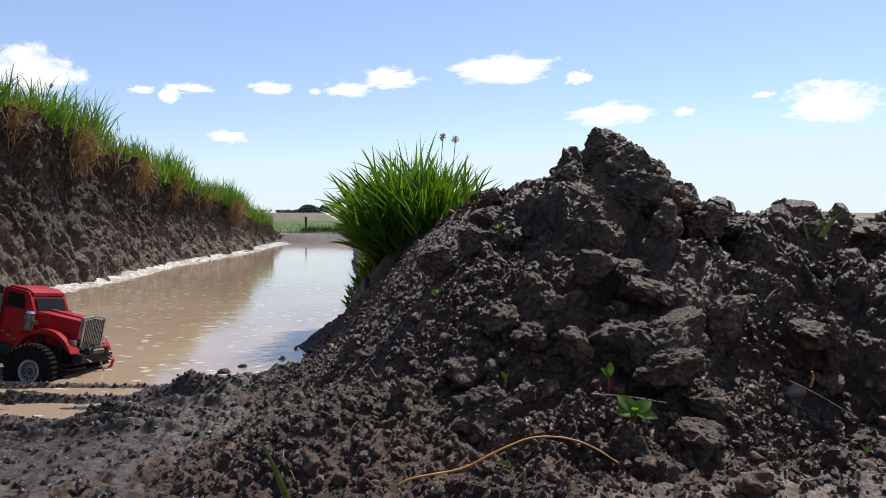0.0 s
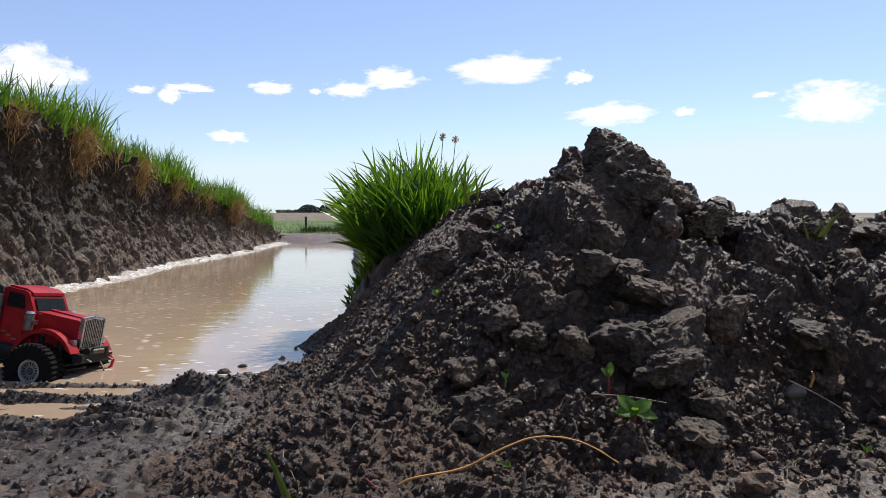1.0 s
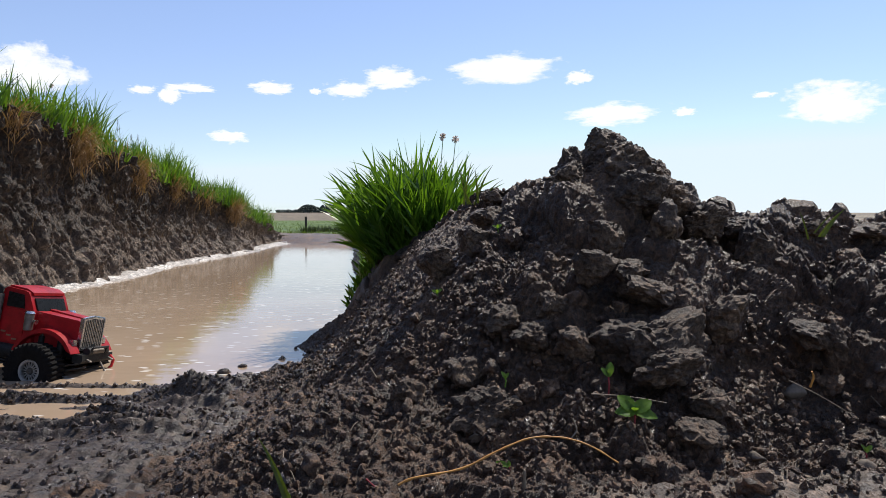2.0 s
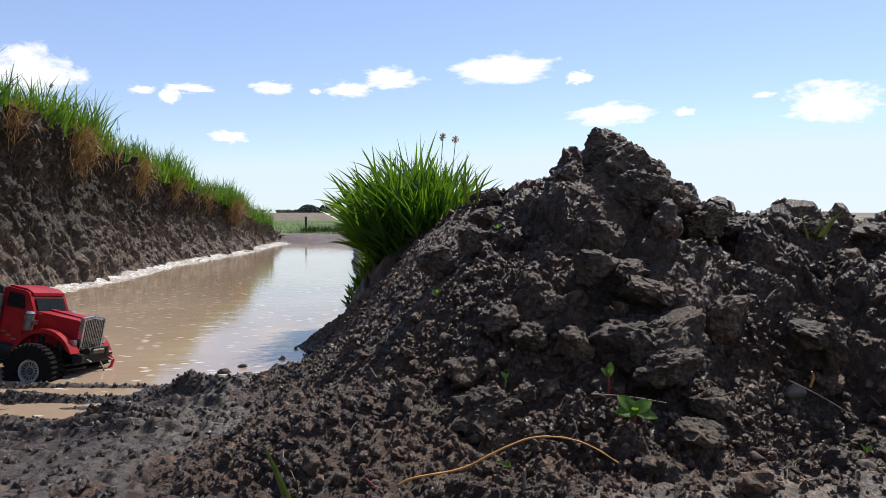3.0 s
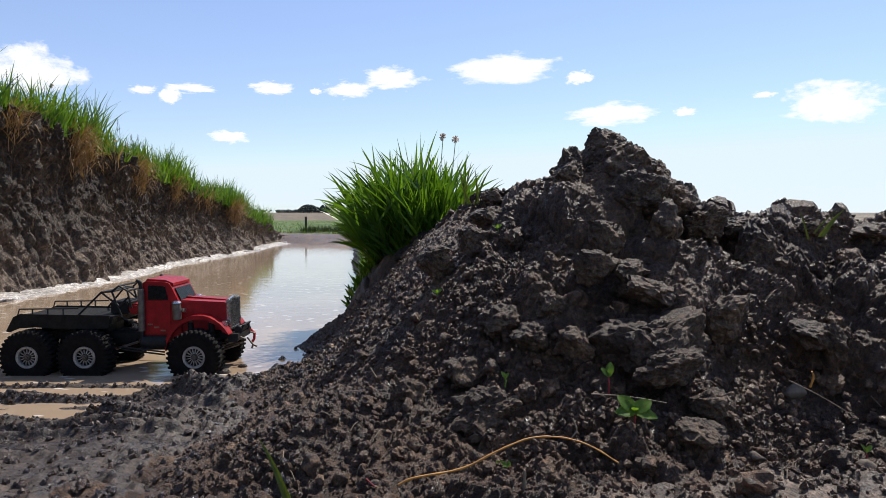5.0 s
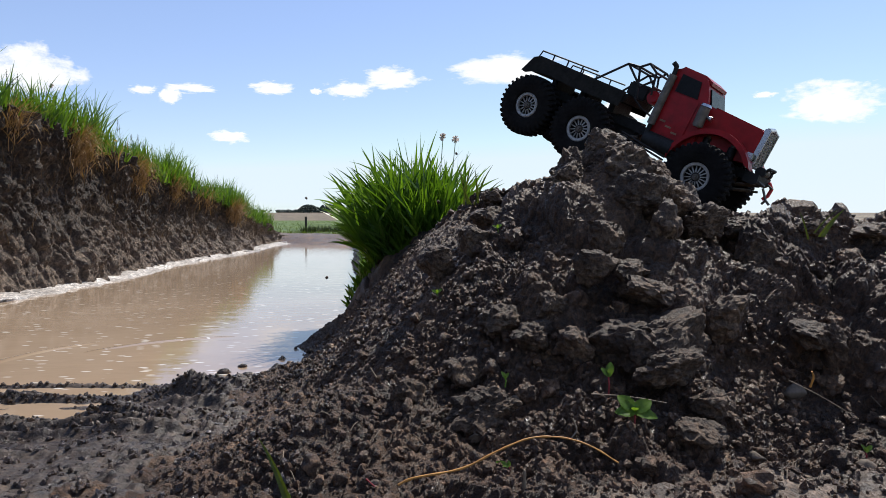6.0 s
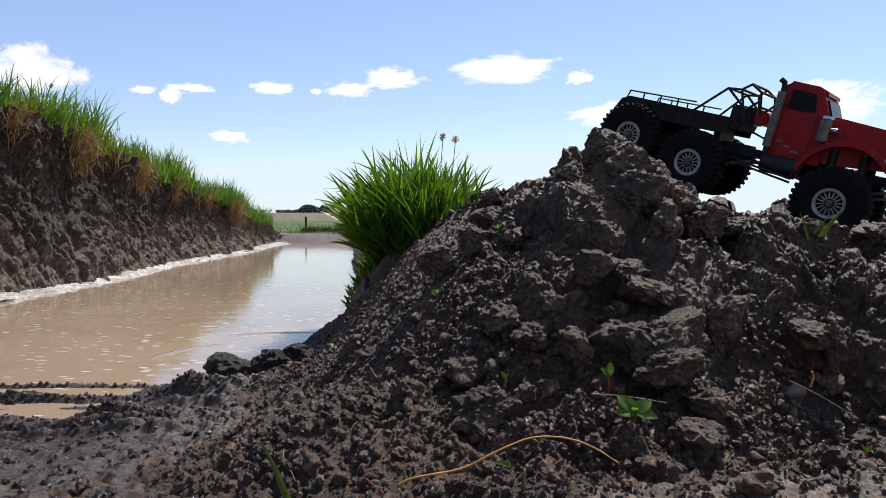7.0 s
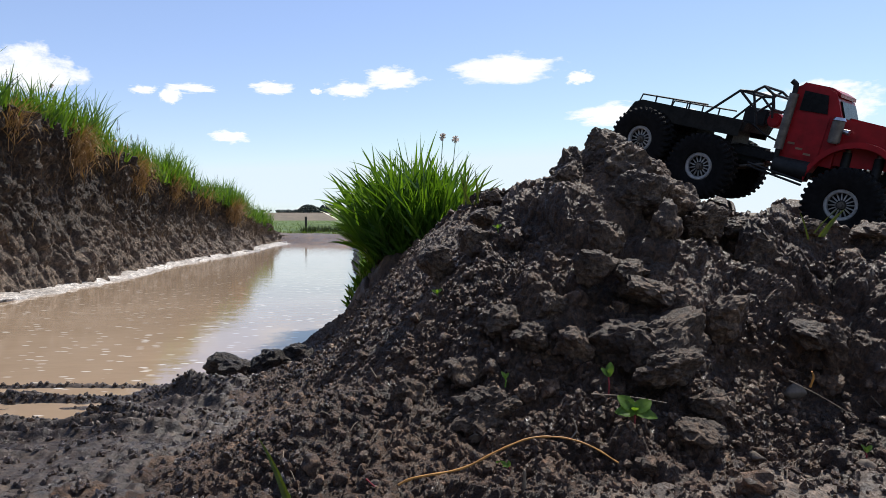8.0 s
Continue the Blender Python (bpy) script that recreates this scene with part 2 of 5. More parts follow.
def ground_height(x, y):
    g = near_ground(x, y)
    # beyond the end of the ditch a field that climbs a little to the skyline
    end = smooth(9.2, 10.4, y + 0.25 * np.sin(x * 3))
    far = 0.10 + 0.0048 * (np.clip(y, 40, 420) - 40) * smooth(40, 160, y)
    g = g * (1 - end) + far * end
    foot = bank_foot(y)
    left = smooth(foot - 0.02, foot - 0.32, x)
    g = g * (1 - left) + (bank_top(y) - 0.03) * left
    wide = smooth(6, 60, np.hypot(x, np.minimum(y, 0)))
    return g * (1 - wide) + far * wide


def spaced(points):
    out = []
    for a, b, step in points:
        out.append(np.arange(a, b, step))
    return np.concatenate(out)


gx = np.concatenate([-np.geomspace(2500, 4, 40), spaced([(-3.6, -1.4, 0.05), (-1.4, -1.15, 0.02), (-1.15, -0.1, 0.0048), (-0.1, 0.2, 0.01), (0.2, 0.7, 0.008), (0.7, 1.6, 0.02), (1.6, 4, 0.1)]), np.geomspace(4, 2500, 40)])
gy = np.concatenate([-np.geomspace(2500, 1, 30), spaced([(-0.8, 0.4, 0.05), (0.4, 0.6, 0.02), (0.6, 1.8, 0.0048), (1.8, 2.0, 0.01), (2.0, 4.0, 0.025), (4.0, 14, 0.1)]), np.geomspace(14, 2500, 60)])
GX, GY = np.meshgrid(gx, gy)
GZ = ground_height(GX, GY)
close = smooth(2.6, 1.6, GY) * smooth(-0.5, 0.5, GY) * smooth(-1.8, -1.3, GX) * smooth(2.0, 1.2, GX)
# ruts pressed into the mud along the way of the truck, and crumbs strewn about
wig = 0.02 * soft_noise(GX, GY * 0.3, 0.22, 61) + 0.008 * soft_noise(GX, GY, 0.06, 62)
rut = np.zeros_like(GX)
for at, wide, tall in ((1.6, 0.02, 0.016), (1.48, 0.022, 0.03), (1.41, 0.012, 0.012), (1.335, 0.02, 0.028), (1.25, 0.016, 0.03), (1.17, 0.014, 0.016), (1.05, 0.015, 0.012)):
    rut = rut + tall * (0.7 + 0.6 * soft_noise(GX, GY * 0 + at, 0.11, 63)) * np.exp(-((GY + wig - at) / wide) ** 2)
rut = 1.25 * rut * smooth(-0.34, -0.56, GX)
GZ = GZ + close * (0.006 * rough_noise(GX, GY, 0.25, 3) + 0.012 * lumps(GX, GY, 0.03, 11, 0.3) * (0.2 + rut * 12) + 0.007 * lumps(GX, GY, 0.014, 12, 0.3) * (0.35 + rut * 20) + 0.0015 * rough_noise(GX, GY, 0.03, 14) + rut + (0.012 * rough_noise(GX, GY, 0.07, 15) + 0.01 * crumbly(GX, GY, 0.03, 18, 0.5)) * smooth(0.0, 0.2, GX)
                   + (0.016 * crumbly(GX, GY, 0.04, 16, 0.5) + 0.01 * crumbly(GX, GY, 0.018, 17, 0.6)) * smooth(-0.66, -0.42, GX) * smooth(0.2, 0.0, GX))
GZ = GZ + (1 - close) * 0.02 * rough_noise(GX, GY, 0.8, 5) * smooth(30, 10, np.hypot(GX, GY))
# broken earth on the far side of the heap, down to the water
broken = smooth(1.9, 2.1, GY) * smooth(9.5, 7.5, GY) * smooth(-0.06, 0.02, GX + 0.42 + 0.135 * np.maximum(GY - 2.9, 0)) * smooth(1.5, 1.0, GX)
GZ = GZ + broken * (0.05 * crumbly(GX, GY, 0.09, 19, 0.5) + 0.02 * crumbly(GX, GY, 0.045, 20, 0.6) - 0.02)
ground = tagged(grid_mesh("ground", GX, GY, GZ, MUD), "dark wet mud with ruts and crumbs beside the water", "ground", kind="structure")
ground.data.materials.append(MEADOW)
ground.data.materials.append(FIELD)
ground.data.materials.append(PILE)
ground.data.materials.append(PATH)
cx, cy = (GX[:-1, :-1] + GX[1:, 1:]) / 2, (GY[:-1, :-1] + GY[1:, 1:]) / 2
cx, cy = cx + 1.2 * soft_noise(cx, cy, 2.2, 91) * smooth(2.6, 4.5, np.abs(cx)), cy + 0.8 * soft_noise(cx, cy, 1.7, 92) * smooth(-1, -3, cy)
zone = np.where((cy > 11.3) | (np.abs(cx) > 5) | (cy < -3) | (cx < bank_foot(cy) - 0.3), 1, 0)
zone = np.where(cy > 42, 2, zone)
zone = np.where((cx + 0.08 * soft_noise(cx, cy, 0.12, 93) > -0.4) & (cx < 0.3) & (cy > 0.5) & (cy < 1.9), 3, zone)
zone = np.where((cx > -0.135 * cy - 0.35) & (cx < 3) & (cy > 1.7) & (cy < 11), 3, zone)
zone = np.where((cy > 9.2) & (cy < 11.3) & (np.abs(cx) < 5) & (zone == 0), 3, zone)
zone = np.where((cx + 0.1 * soft_noise(cx, cy, 0.1, 94) > 0.12) & (cx < 4.6) & (cy > -2.6) & (cy < 0.95), 4, zone)
ground.data.polygons.foreach_set("material_index", zone.astype(np.int32).ravel())

# water in the ditch
wx, wy = np.meshgrid(np.linspace(-3.0, 0.6, 60), np.linspace(0.9, 11.5, 120))
water = tagged(grid_mesh("water", wx, wy, np.zeros_like(wx), WATER), "still muddy brown water filling the ditch", "water", kind="structure")

# the heap
hx = spaced([(-0.62, -0.36, 0.004), (-0.36, 0.78, 0.0023), (0.78, 1.95, 0.006)])
hy = spaced([(0.55, 1.36, 0.0023), (1.36, 2.4, 0.0048)])
px, py = np.meshgrid(hx, hy)
BASE = pile_height(px, py)
loose = smooth(-0.05, 0.1, BASE)
clumpy = smooth(-0.08, 0.22, px)
coarse = 0.35 + 0.75 * smooth(-0.35, 0.45, rough_noise(px, py, 0.13, 34, 2)) + 0.1 * smooth(1.0, 0.8, py)      # some stretches lie finer than others
ledges = 1 - np.abs(rough_noise(px, py, 0.15, 35, 2)) * 1.6
swell = loose * (0.045 * crumbly(px, py, 0.16, 21, 0.42) * smooth(0.1, 0.3, BASE) * smooth(0.0, 0.2, px) + 0.02 * rough_noise(px, py, 0.3, 31)
                 + 0.022 * np.clip(ledges, -0.6, 1) * clumpy
                 + (0.006 + 0.02 * clumpy) * crumbly(px, py, 0.06, 22, 0.45) + coarse * (0.008 + 0.004 * clumpy) * crumbly(px, py, 0.027, 23, 0.55)
                 + 0.008 * coarse * crumbly(px, py, 0.0135, 24, 0.7) + 0.0042 * crumbly(px, py, 0.0075, 25, 0.8)
                 + 0.003 * rough_noise(px, py, 0.012, 33)) - 0.013 - 0.01 * clumpy
# the swellings stand out square to the slope
sy, sx = np.gradient(BASE, hy, hx)
even = np.sqrt(1 + sx * sx + sy * sy)
swell = swell + loose * np.random.default_rng(2).uniform(-0.0006, 0.0006, swell.shape)
PX, PY, PZ = px - swell * sx / even * 0.9, py - swell * sy / even * 0.9, BASE + swell / even
pile = tagged(grid_mesh("soil_mound", PX, PY, PZ, PILE, None, False), "steep heap of dark crumbly soil with hard clods", "soil mound")


# left bank, cut upright through the turf
def build_bank():
    ys = np.concatenate([np.arange(-1.5, 2.5, 0.04), np.arange(2.5, 7, 0.009), np.arange(7, 11, 0.018)])
    v = np.linspace(0, 1, 110)
    V, Y = np.meshgrid(v, ys)
    top, foot = bank_top(Y), bank_foot(Y)
    up = smooth(0.0, 1.0, V) * 0 + V
    Z = -0.12 + (top + 0.12) * np.minimum(up / 0.86, 1)
    lean = 0.3 * (1 - np.minimum(up / 0.86, 1)) ** 2.2            # apron at the foot
    over = (0.07 + 0.05 * soft_noise(Y, Z * 0, 0.35, 48)) * smooth(0.55, 0.84, up)                            # turf hangs over
    back = np.maximum(up - 0.86, 0) / 0.14 * 0.7
    X = foot - 0.12 + lean + over - back
    n = rough_noise(Y, Z * 0.9, 0.6, 41, 5, 0.55) * 0.05 + 0.035 * lumps(Y, Z * 0.7, 0.2, 42, 0.5) + 0.02 * rough_noise(Y, Z * 0.7, 0.08, 43, 4, 0.7)
    n = n + 0.014 * crumbly(Y, Z, 0.05, 44, 0.4) + 0.009 * crumbly(Y, Z, 0.022, 49, 0.5) + 0.055 * np.abs(soft_noise(Y, Z * 0.25, 0.07, 45)) + 0.03 * np.abs(soft_noise(Y + 0.1 * Z, Z * 0.3, 0.028, 47))
    n = n * (0.45 + 0.55 * smooth(0.05, 0.25, up))
    X = X + n * (1 - smooth(0.86, 0.92, up))
    Z = Z + 0.03 * rough_noise(Y, X, 0.4, 46) * smooth(0.7, 0.9, up)
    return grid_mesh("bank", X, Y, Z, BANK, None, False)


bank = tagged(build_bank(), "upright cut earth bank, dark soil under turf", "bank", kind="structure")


# pale silt that has dried along the waterline
def build_silt():
    ys = np.arange(1.5, 10.3, 0.02)
    v = np.linspace(0, 1, 14)
    V, Y = np.meshgrid(v, ys)
    X = bank_foot(Y) + 0.26 - 0.24 * V + 0.03 * rough_noise(Y, V, 0.2, 51)
    Z = -0.02 + 0.075 * V + 0.012 * lumps(Y, X, 0.07, 52) - 0.05 * V ** 4
    return grid_mesh("silt_edge", X, Y, Z, SILT)


silt = tagged(build_silt(), "pale dried silt along the foot of the bank", "silt", kind="structure")


# ---- grass ----
def blades(n, base, length, width, lean, rng, segs=4, droop=0.9, towards=None):
    """Curved tapering blades; base(i) gives the root and, after it, how tall the growth is there. Returns (verts, faces)."""
    out = []
    for i in range(n):
        x, y, z, *tall = base(i)
        L = length * rng.uniform(0.55, 1.15) * (tall[0] if tall else 1)
        w = width * rng.uniform(0.6, 1.2)
        a = rng.uniform(0, 2 * math.pi) if towards is None else towards + rng.gauss(0, 0.9)
        out_tilt = abs(rng.gauss(0, lean))
        bend = droop * rng.uniform(0.3, 1.3)
        face = a + math.pi / 2 + rng.gauss(0, 0.5)
        p, ang = np.array([x, y, z]), out_tilt
        vs, side = [], np.array([math.cos(face), math.sin(face), 0.0])
        for s in range(segs + 1):
            k = s / segs
            half = w * (1 - k ** 1.8) / 2 + 0.0003
            vs += [p - side * half, p + side * half]
            p = p + L / segs * np.array([math.sin(ang) * math.cos(a), math.sin(ang) * math.sin(a), math.cos(ang)])
            ang += bend / segs * (0.4 + 1.6 * k)
        out.append((np.array(vs), np.array([[2 * s, 2 * s + 1, 2 * s + 3, 2 * s + 2] for s in range(segs)])))
    return joined(out)


rng = random.Random(4)


def turf_root(i):
    y = 1.0 + 8.55 * rng.random() ** 0.9
    x = float(bank_foot(np.array(y))) + rng.uniform(-0.7, 0.05)
    tuft_k = 0.85 + 0.55 * float(soft_noise(np.array(x), np.array(y), 0.22, 73)) + 0.25 * float(soft_noise(np.array(x), np.array(y), 0.09, 74))
    return x, y, float(bank_top(np.array(y))) - 0.05 + rng.uniform(-0.03, 0.03), max(0.3, tuft_k)


v, f = blades(24000, turf_root, 0.25, 0.013, 0.5, rng)
bank_grass = tagged(new("bank_grass", raw_mesh("bank_grass", v, f, GRASS)), "bright green grass along the top of the bank", "grass", kind="stuff")


def hang_root(i):
    while True:
        y = 1.0 + 6.6 * rng.random() ** 1.3
        if float(soft_noise(np.array(y), np.array(0.0), 0.3, 71)) + 0.5 * float(soft_noise(np.array(y), np.array(3.0), 0.09, 72)) > rng.uniform(0.0, 0.7):
            break
    return float(bank_foot(np.array(y))) + rng.uniform(-0.03, 0.06), y, float(bank_top(np.array(y))) - abs(rng.gauss(0, 0.07)) - 0.09


v, f = blades(2200, hang_root, 0.22, 0.0045, 0.6, rng, 4, 3.0, 0.0)
dry_grass = tagged(new("dry_grass", raw_mesh("dry_grass", v, f, STRAW)), "dry straw and roots hanging over the bank's edge", "dry grass", kind="stuff")



def root_place(i):
    y = 2.0 + 7.0 * rng.random()
    k = rng.random()
    return float(bank_foot(np.array(y))) + 0.0 + 0.06 * (1 - k), y, float(bank_top(np.array(y))) * (0.25 + 0.65 * k)


ROOTS = leafy("dead_roots", (0.03, 0.017, 0.009), (0.14, 0.085, 0.045), 8, 0.1, 0.8)
v, f = blades(1500, root_place, 0.14, 0.003, 0.9, rng, 4, 3.0, 0.0)
tagged(new("bank_roots", raw_mesh("bank_roots", v, f, ROOTS)), "fine dead roots hanging from the cut bank", "roots", kind="stuff")

rng = random.Random(9)


def ribbon(root, way, length, width, sag, segs=7):
    """A leaf blade: narrow at its root, broadest at a third, drawn out to a tip, sagging as it goes."""
    p, d = np.array(root, float), np.array(way, float)
    d /= np.linalg.norm(d)
    side = np.cross(d, np.array([rng.gauss(0, 1), rng.gauss(0, 1), rng.gauss(0, 0.5)]))
    side /= np.linalg.norm(side)
    vs = []
    for s in range(segs + 1):
        k = s / segs
        half = width * (0.45 + 0.55 * math.sin(min(1, k * 1.6) * math.pi / 2)) * (1 - k ** 2.2) / 2 + 0.0002
        vs += [p - side * half, p + side * half]
        p = p + d * length / segs
        d = d + np.array([0, 0, -sag / segs * (0.3 + 1.7 * k)])
        d /= np.linalg.norm(d)
    return np.array(vs), np.array([[2 * s, 2 * s + 1, 2 * s + 3, 2 * s + 2] for s in range(segs)])


def reed(x, y, z, height, lean_x, lean_y):
    """A grass shoot: a leaning stem with broad blades that spring from it at several heights and arch outwards."""
    root, d = np.array([x, y, z]), np.array([lean_x, lean_y, 1.0])
    d /= np.linalg.norm(d)
    out = [ribbon(root, d, height * 0.8, 0.005, 0.2, 4)]
    for k in range(6):
        spread = np.array([rng.gauss(0, 0.34), rng.gauss(0, 0.34), rng.gauss(0, 0.12)])
        out.append(ribbon(root + d * height * (0.08 + 0.1 * k), d + spread, height * rng.uniform(0.4, 0.66), rng.uniform(0.008, 0.0145), rng.uniform(0.1, 0.75)))
    return joined(out)


shoots = []
for i in range(500):
    u, q = rng.random(), rng.uniform(-1, 1)
    x, y = -0.225 + 0.25 * u, 2.44 + 0.19 * q
    z = max(float(ground_height(np.array(x), np.array(y))), float(pile_height(np.array(x), np.array(y))) - 0.02) - 0.03
    lean_x = -0.62 + 0.85 * u + rng.gauss(0, 0.2)
    shoots.append(reed(x, y, z, rng.uniform(0.2, 0.34) * (0.74 + 0.42 * math.sin(math.pi * min(1, 0.1 + u * 0.72))), lean_x, -0.35 * (1 - q) * 0.5 + rng.gauss(0, 0.25)))
for i in range(130):
    # short growth that spills over the edge to the water
    x, y = rng.uniform(-0.32, -0.16), rng.uniform(2.25, 2.75)
    shoots.append(reed(x, y, float(ground_height(np.array(x), np.array(y))) - 0.02, rng.uniform(0.05, 0.11), rng.uniform(-0.6, 0.3), rng.gauss(-0.4, 0.4)))
for i in range(9):
    x, y = rng.uniform(-0.2, -0.08), rng.uniform(2.3, 2.5)
    shoots.append(ribbon((x, y, 0.33 + rng.uniform(0.0, 0.1)), (-1.0, rng.gauss(0, 0.3), rng.uniform(0.5, 1.3)), 0.3, 0.012, 0.9, 8))
rng.shuffle(shoots)
tuft = tagged(new("grass_tuft"), "tall lush green grass tuft beside the heap", "grass tuft")
tuft.matrix_basis = pose(-0.145, 2.42, 0.26)
for k, (v, f) in enumerate(shoots[:290]):
    ob = new("shoot", raw_mesh("shoot", v - np.array([-0.145, 2.42, 0.26]), f, GRASS))
    ob.parent = tuft
v, f = joined(shoots[290:])
ob = tagged(new("undergrowth", raw_mesh("undergrowth", v - np.array([-0.145, 2.42, 0.26]), f, GRASS)), "dense green grass blades", kind="stuff")
ob.parent = tuft


def edge_root(i):
    y = 2.75 + 6.9 * rng.random()
    x = -0.42 - 0.135 * (y - 2.9) + rng.uniform(0.1, 0.35)
    return x, y, float(ground_height(np.array(x), np.array(y))) - 0.02, rng.uniform(0.4, 0.8)


v, f = blades(2600, edge_root, 0.17, 0.012, 0.6, rng, 4, 1.4)
tagged(new("ditch_grass", raw_mesh("ditch_grass", v, f, GRASS)), "green grass along the low edge of the ditch", "grass", kind="stuff")


# ---- sky and distance ----
def cloud_material():
    m, nt, b, co = material("cloud")
    dist = nt.nodes.new("ShaderNodeVectorMath")
    dist.operation = "LENGTH"
    info = nt.nodes.new("ShaderNodeObjectInfo")
    off = nt.nodes.new("ShaderNodeVectorMath")
    off.operation = "MULTIPLY_ADD"
    comb = nt.nodes.new("ShaderNodeCombineXYZ")
    for k in range(3):
        nt.links.new(info.outputs["Random"], comb.inputs[k])
    nt.links.new(comb.outputs[0], off.inputs[0])
    off.inputs[1].default_value = (40, 23, 57)
    nt.links.new(co, off.inputs[2])
    n = noise_tex(nt, off.outputs[0], 1.3, 10, 0.62)
    nt.links.new(co, dist.inputs[0])
    sub = nt.nodes.new("ShaderNodeMath")
    sub.operation = "MULTIPLY_ADD"
    nt.links.new(n, sub.inputs[0])
    sub.inputs[1].default_value = -2.6
    nt.links.new(dist.outputs["Value"], sub.inputs[2])
    shift = nt.nodes.new("ShaderNodeMath")
    shift.operation = "ADD"
    nt.links.new(sub.outputs[0], shift.inputs[0])
    shift.inputs[1].default_value = 1.0
    a = ramp(nt, shift.outputs[0], [(0.3, 0.95), (0.55, 0.75), (0.95, 0.0)])
    e, t, mx = nt.nodes.new("ShaderNodeEmission"), nt.nodes.new("ShaderNodeBsdfTransparent"), nt.nodes.new("ShaderNodeMixShader")
    e.inputs[0].default_value, e.inputs[1].default_value = (1.0, 1.0, 1.0, 1), 1.0
    nt.links.new(a, mx.inputs[0])
    nt.links.new(t.outputs[0], mx.inputs[1])
    nt.links.new(e.outputs[0], mx.inputs[2])
    nt.links.new(mx.outputs[0], nt.nodes["Material Output"].inputs[0])
    return m


CLOUD = cloud_material()
clouds = []
cu, cv = np.meshgrid(np.linspace(-1.8, 1.8, 13), np.linspace(-1.8, 1.8, 13))
cloud_sheet = grid_mesh("cloud", cu, cv, 0.15 * (1 - cu ** 2 / 3.24) * (1 - cv ** 2 / 3.24), CLOUD)
# bearing, height above the skyline, half width, half height: degrees
for k, (az, el, w, h) in enumerate([(-30.8, 10.1, 3.0, 1.9), (-23.6, 9.45, 0.95, 0.4), (-21.7, 9.2, 0.8, 0.65), (-20.0, 9.8, 1.8, 0.4), (-13.9, 10.1, 1.7, 0.6),
                                    (-7.8, 10.2, 1.9, 0.75), (-4.1, 11.2, 2.5, 0.9), (5.4, 11.75, 4.1, 1.35), (11.15, 11.05, 1.1, 0.55), (13.7, 8.1, 3.4, 1.0),
                                    (19.3, 8.05, 0.9, 0.35), (29.1, 8.2, 3.1, 1.5), (-17.3, 6.2, 1.45, 0.55), (25.0, 9.0, 0.8, 0.25), (-10.5, 10.0, 0.5, 0.25)]):
    ob = cloud_sheet if k == 0 else new("cloud", cloud_sheet.data)
    a, e, D = radians(az), radians(el), 1500.0
    at = Vector((math.sin(a) * math.cos(e) * D, math.cos(a) * math.cos(e) * D, math.sin(e) * D + 0.41))
    ob.matrix_basis = look(at, at * 2) @ pose(0, 0, 0, 0, 180, 0) @ Matrix.Diagonal((math.tan(radians(w * 0.84)) * D, math.tan(radians(h * 0.8)) * D, 20, 1))
    tagged(ob, "small white fair-weather cloud with ragged edges" if w < 2 else "broad white fair-weather cloud", "cloud", "clouds in the sky", "structure")
    clouds.append(ob)


# ---- mesh tools for made things ----
def part(name, bm, mat, parent=None, label="", flat=False, bevel=0.0):
    if bevel:
        bmesh.ops.bevel(bm, geom=[e for e in bm.edges if len(e.link_faces) == 2 and e.calc_face_angle(0) > 0.5], offset=bevel, segments=2, affect="EDGES", clamp_overlap=True)
    me = bpy.data.meshes.new(name)
    bmesh.ops.recalc_face_normals(bm, faces=bm.faces)
    bm.to_mesh(me)
    bm.free()
    me.materials.append(mat)
    if not flat:
        me.polygons.foreach_set("use_smooth", np.full(len(me.polygons), True))
        me.set_sharp_from_angle(angle=radians(38))
    ob = new(name, me)
    ob.parent = parent
    return tagged(ob, label)


def add_box(bm, at, size, turn=None):
    m = Matrix.Translation(at) @ (turn or Matrix()) @ Matrix.Diagonal((*size, 1))
    bmesh.ops.create_cube(bm, size=1, matrix=m)
    return bm


def box(at, size, turn=None):
    return add_box(bmesh.new(), at, size, turn)


def add_rod(bm, a, b, r, r2=None, seg=10):
    a, b = Vector(a), Vector(b)
    m = Matrix.Translation((a + b) / 2) @ (b - a).to_track_quat("Z", "Y").to_matrix().to_4x4()
    bmesh.ops.create_cone(bm, cap_ends=True, segments=seg, radius1=r, radius2=r if r2 is None else r2, depth=(b - a).length, matrix=m)
    return bm


def rods(lines, r, seg=8):
    bm = bmesh.new()
    for line in lines:
        for a, b in zip(line, line[1:]):
            add_rod(bm, a, b, r, seg=seg)
        for p in line[1:-1]:
            bmesh.ops.create_icosphere(bm, subdivisions=1, radius=r * 1.02, matrix=Matrix.Translation(p))
    return bm


def prism(outline, y0, y1, taper=None):
    """An outline in x and z, carried from y0 to y1."""
    bm = bmesh.new()
    a = [bm.verts.new((x, y0, z)) for x, z in outline]
    b = [bm.verts.new((x, y1, z)) for x, z in outline]
    bm.faces.new(a)
    bm.faces.new(b[::-1])
    for i in range(len(a)):
        j = (i + 1) % len(a)
        bm.faces.new((a[i], b[i], b[j], a[j]))
    return bm


def lathe(profile, seg=40):
    """A profile of (radius, y) turned about the y axis."""
    bm = bmesh.new()
    rings = [[bm.verts.new((r * math.cos(2 * math.pi * k / seg), y, r * math.sin(2 * math.pi * k / seg))) for k in range(seg)] for r, y in profile]
    for p, q in zip(rings, rings[1:]):
        for k in range(seg):
            bm.faces.new((p[k], p[(k + 1) % seg], q[(k + 1) % seg], q[k]))
    return bm


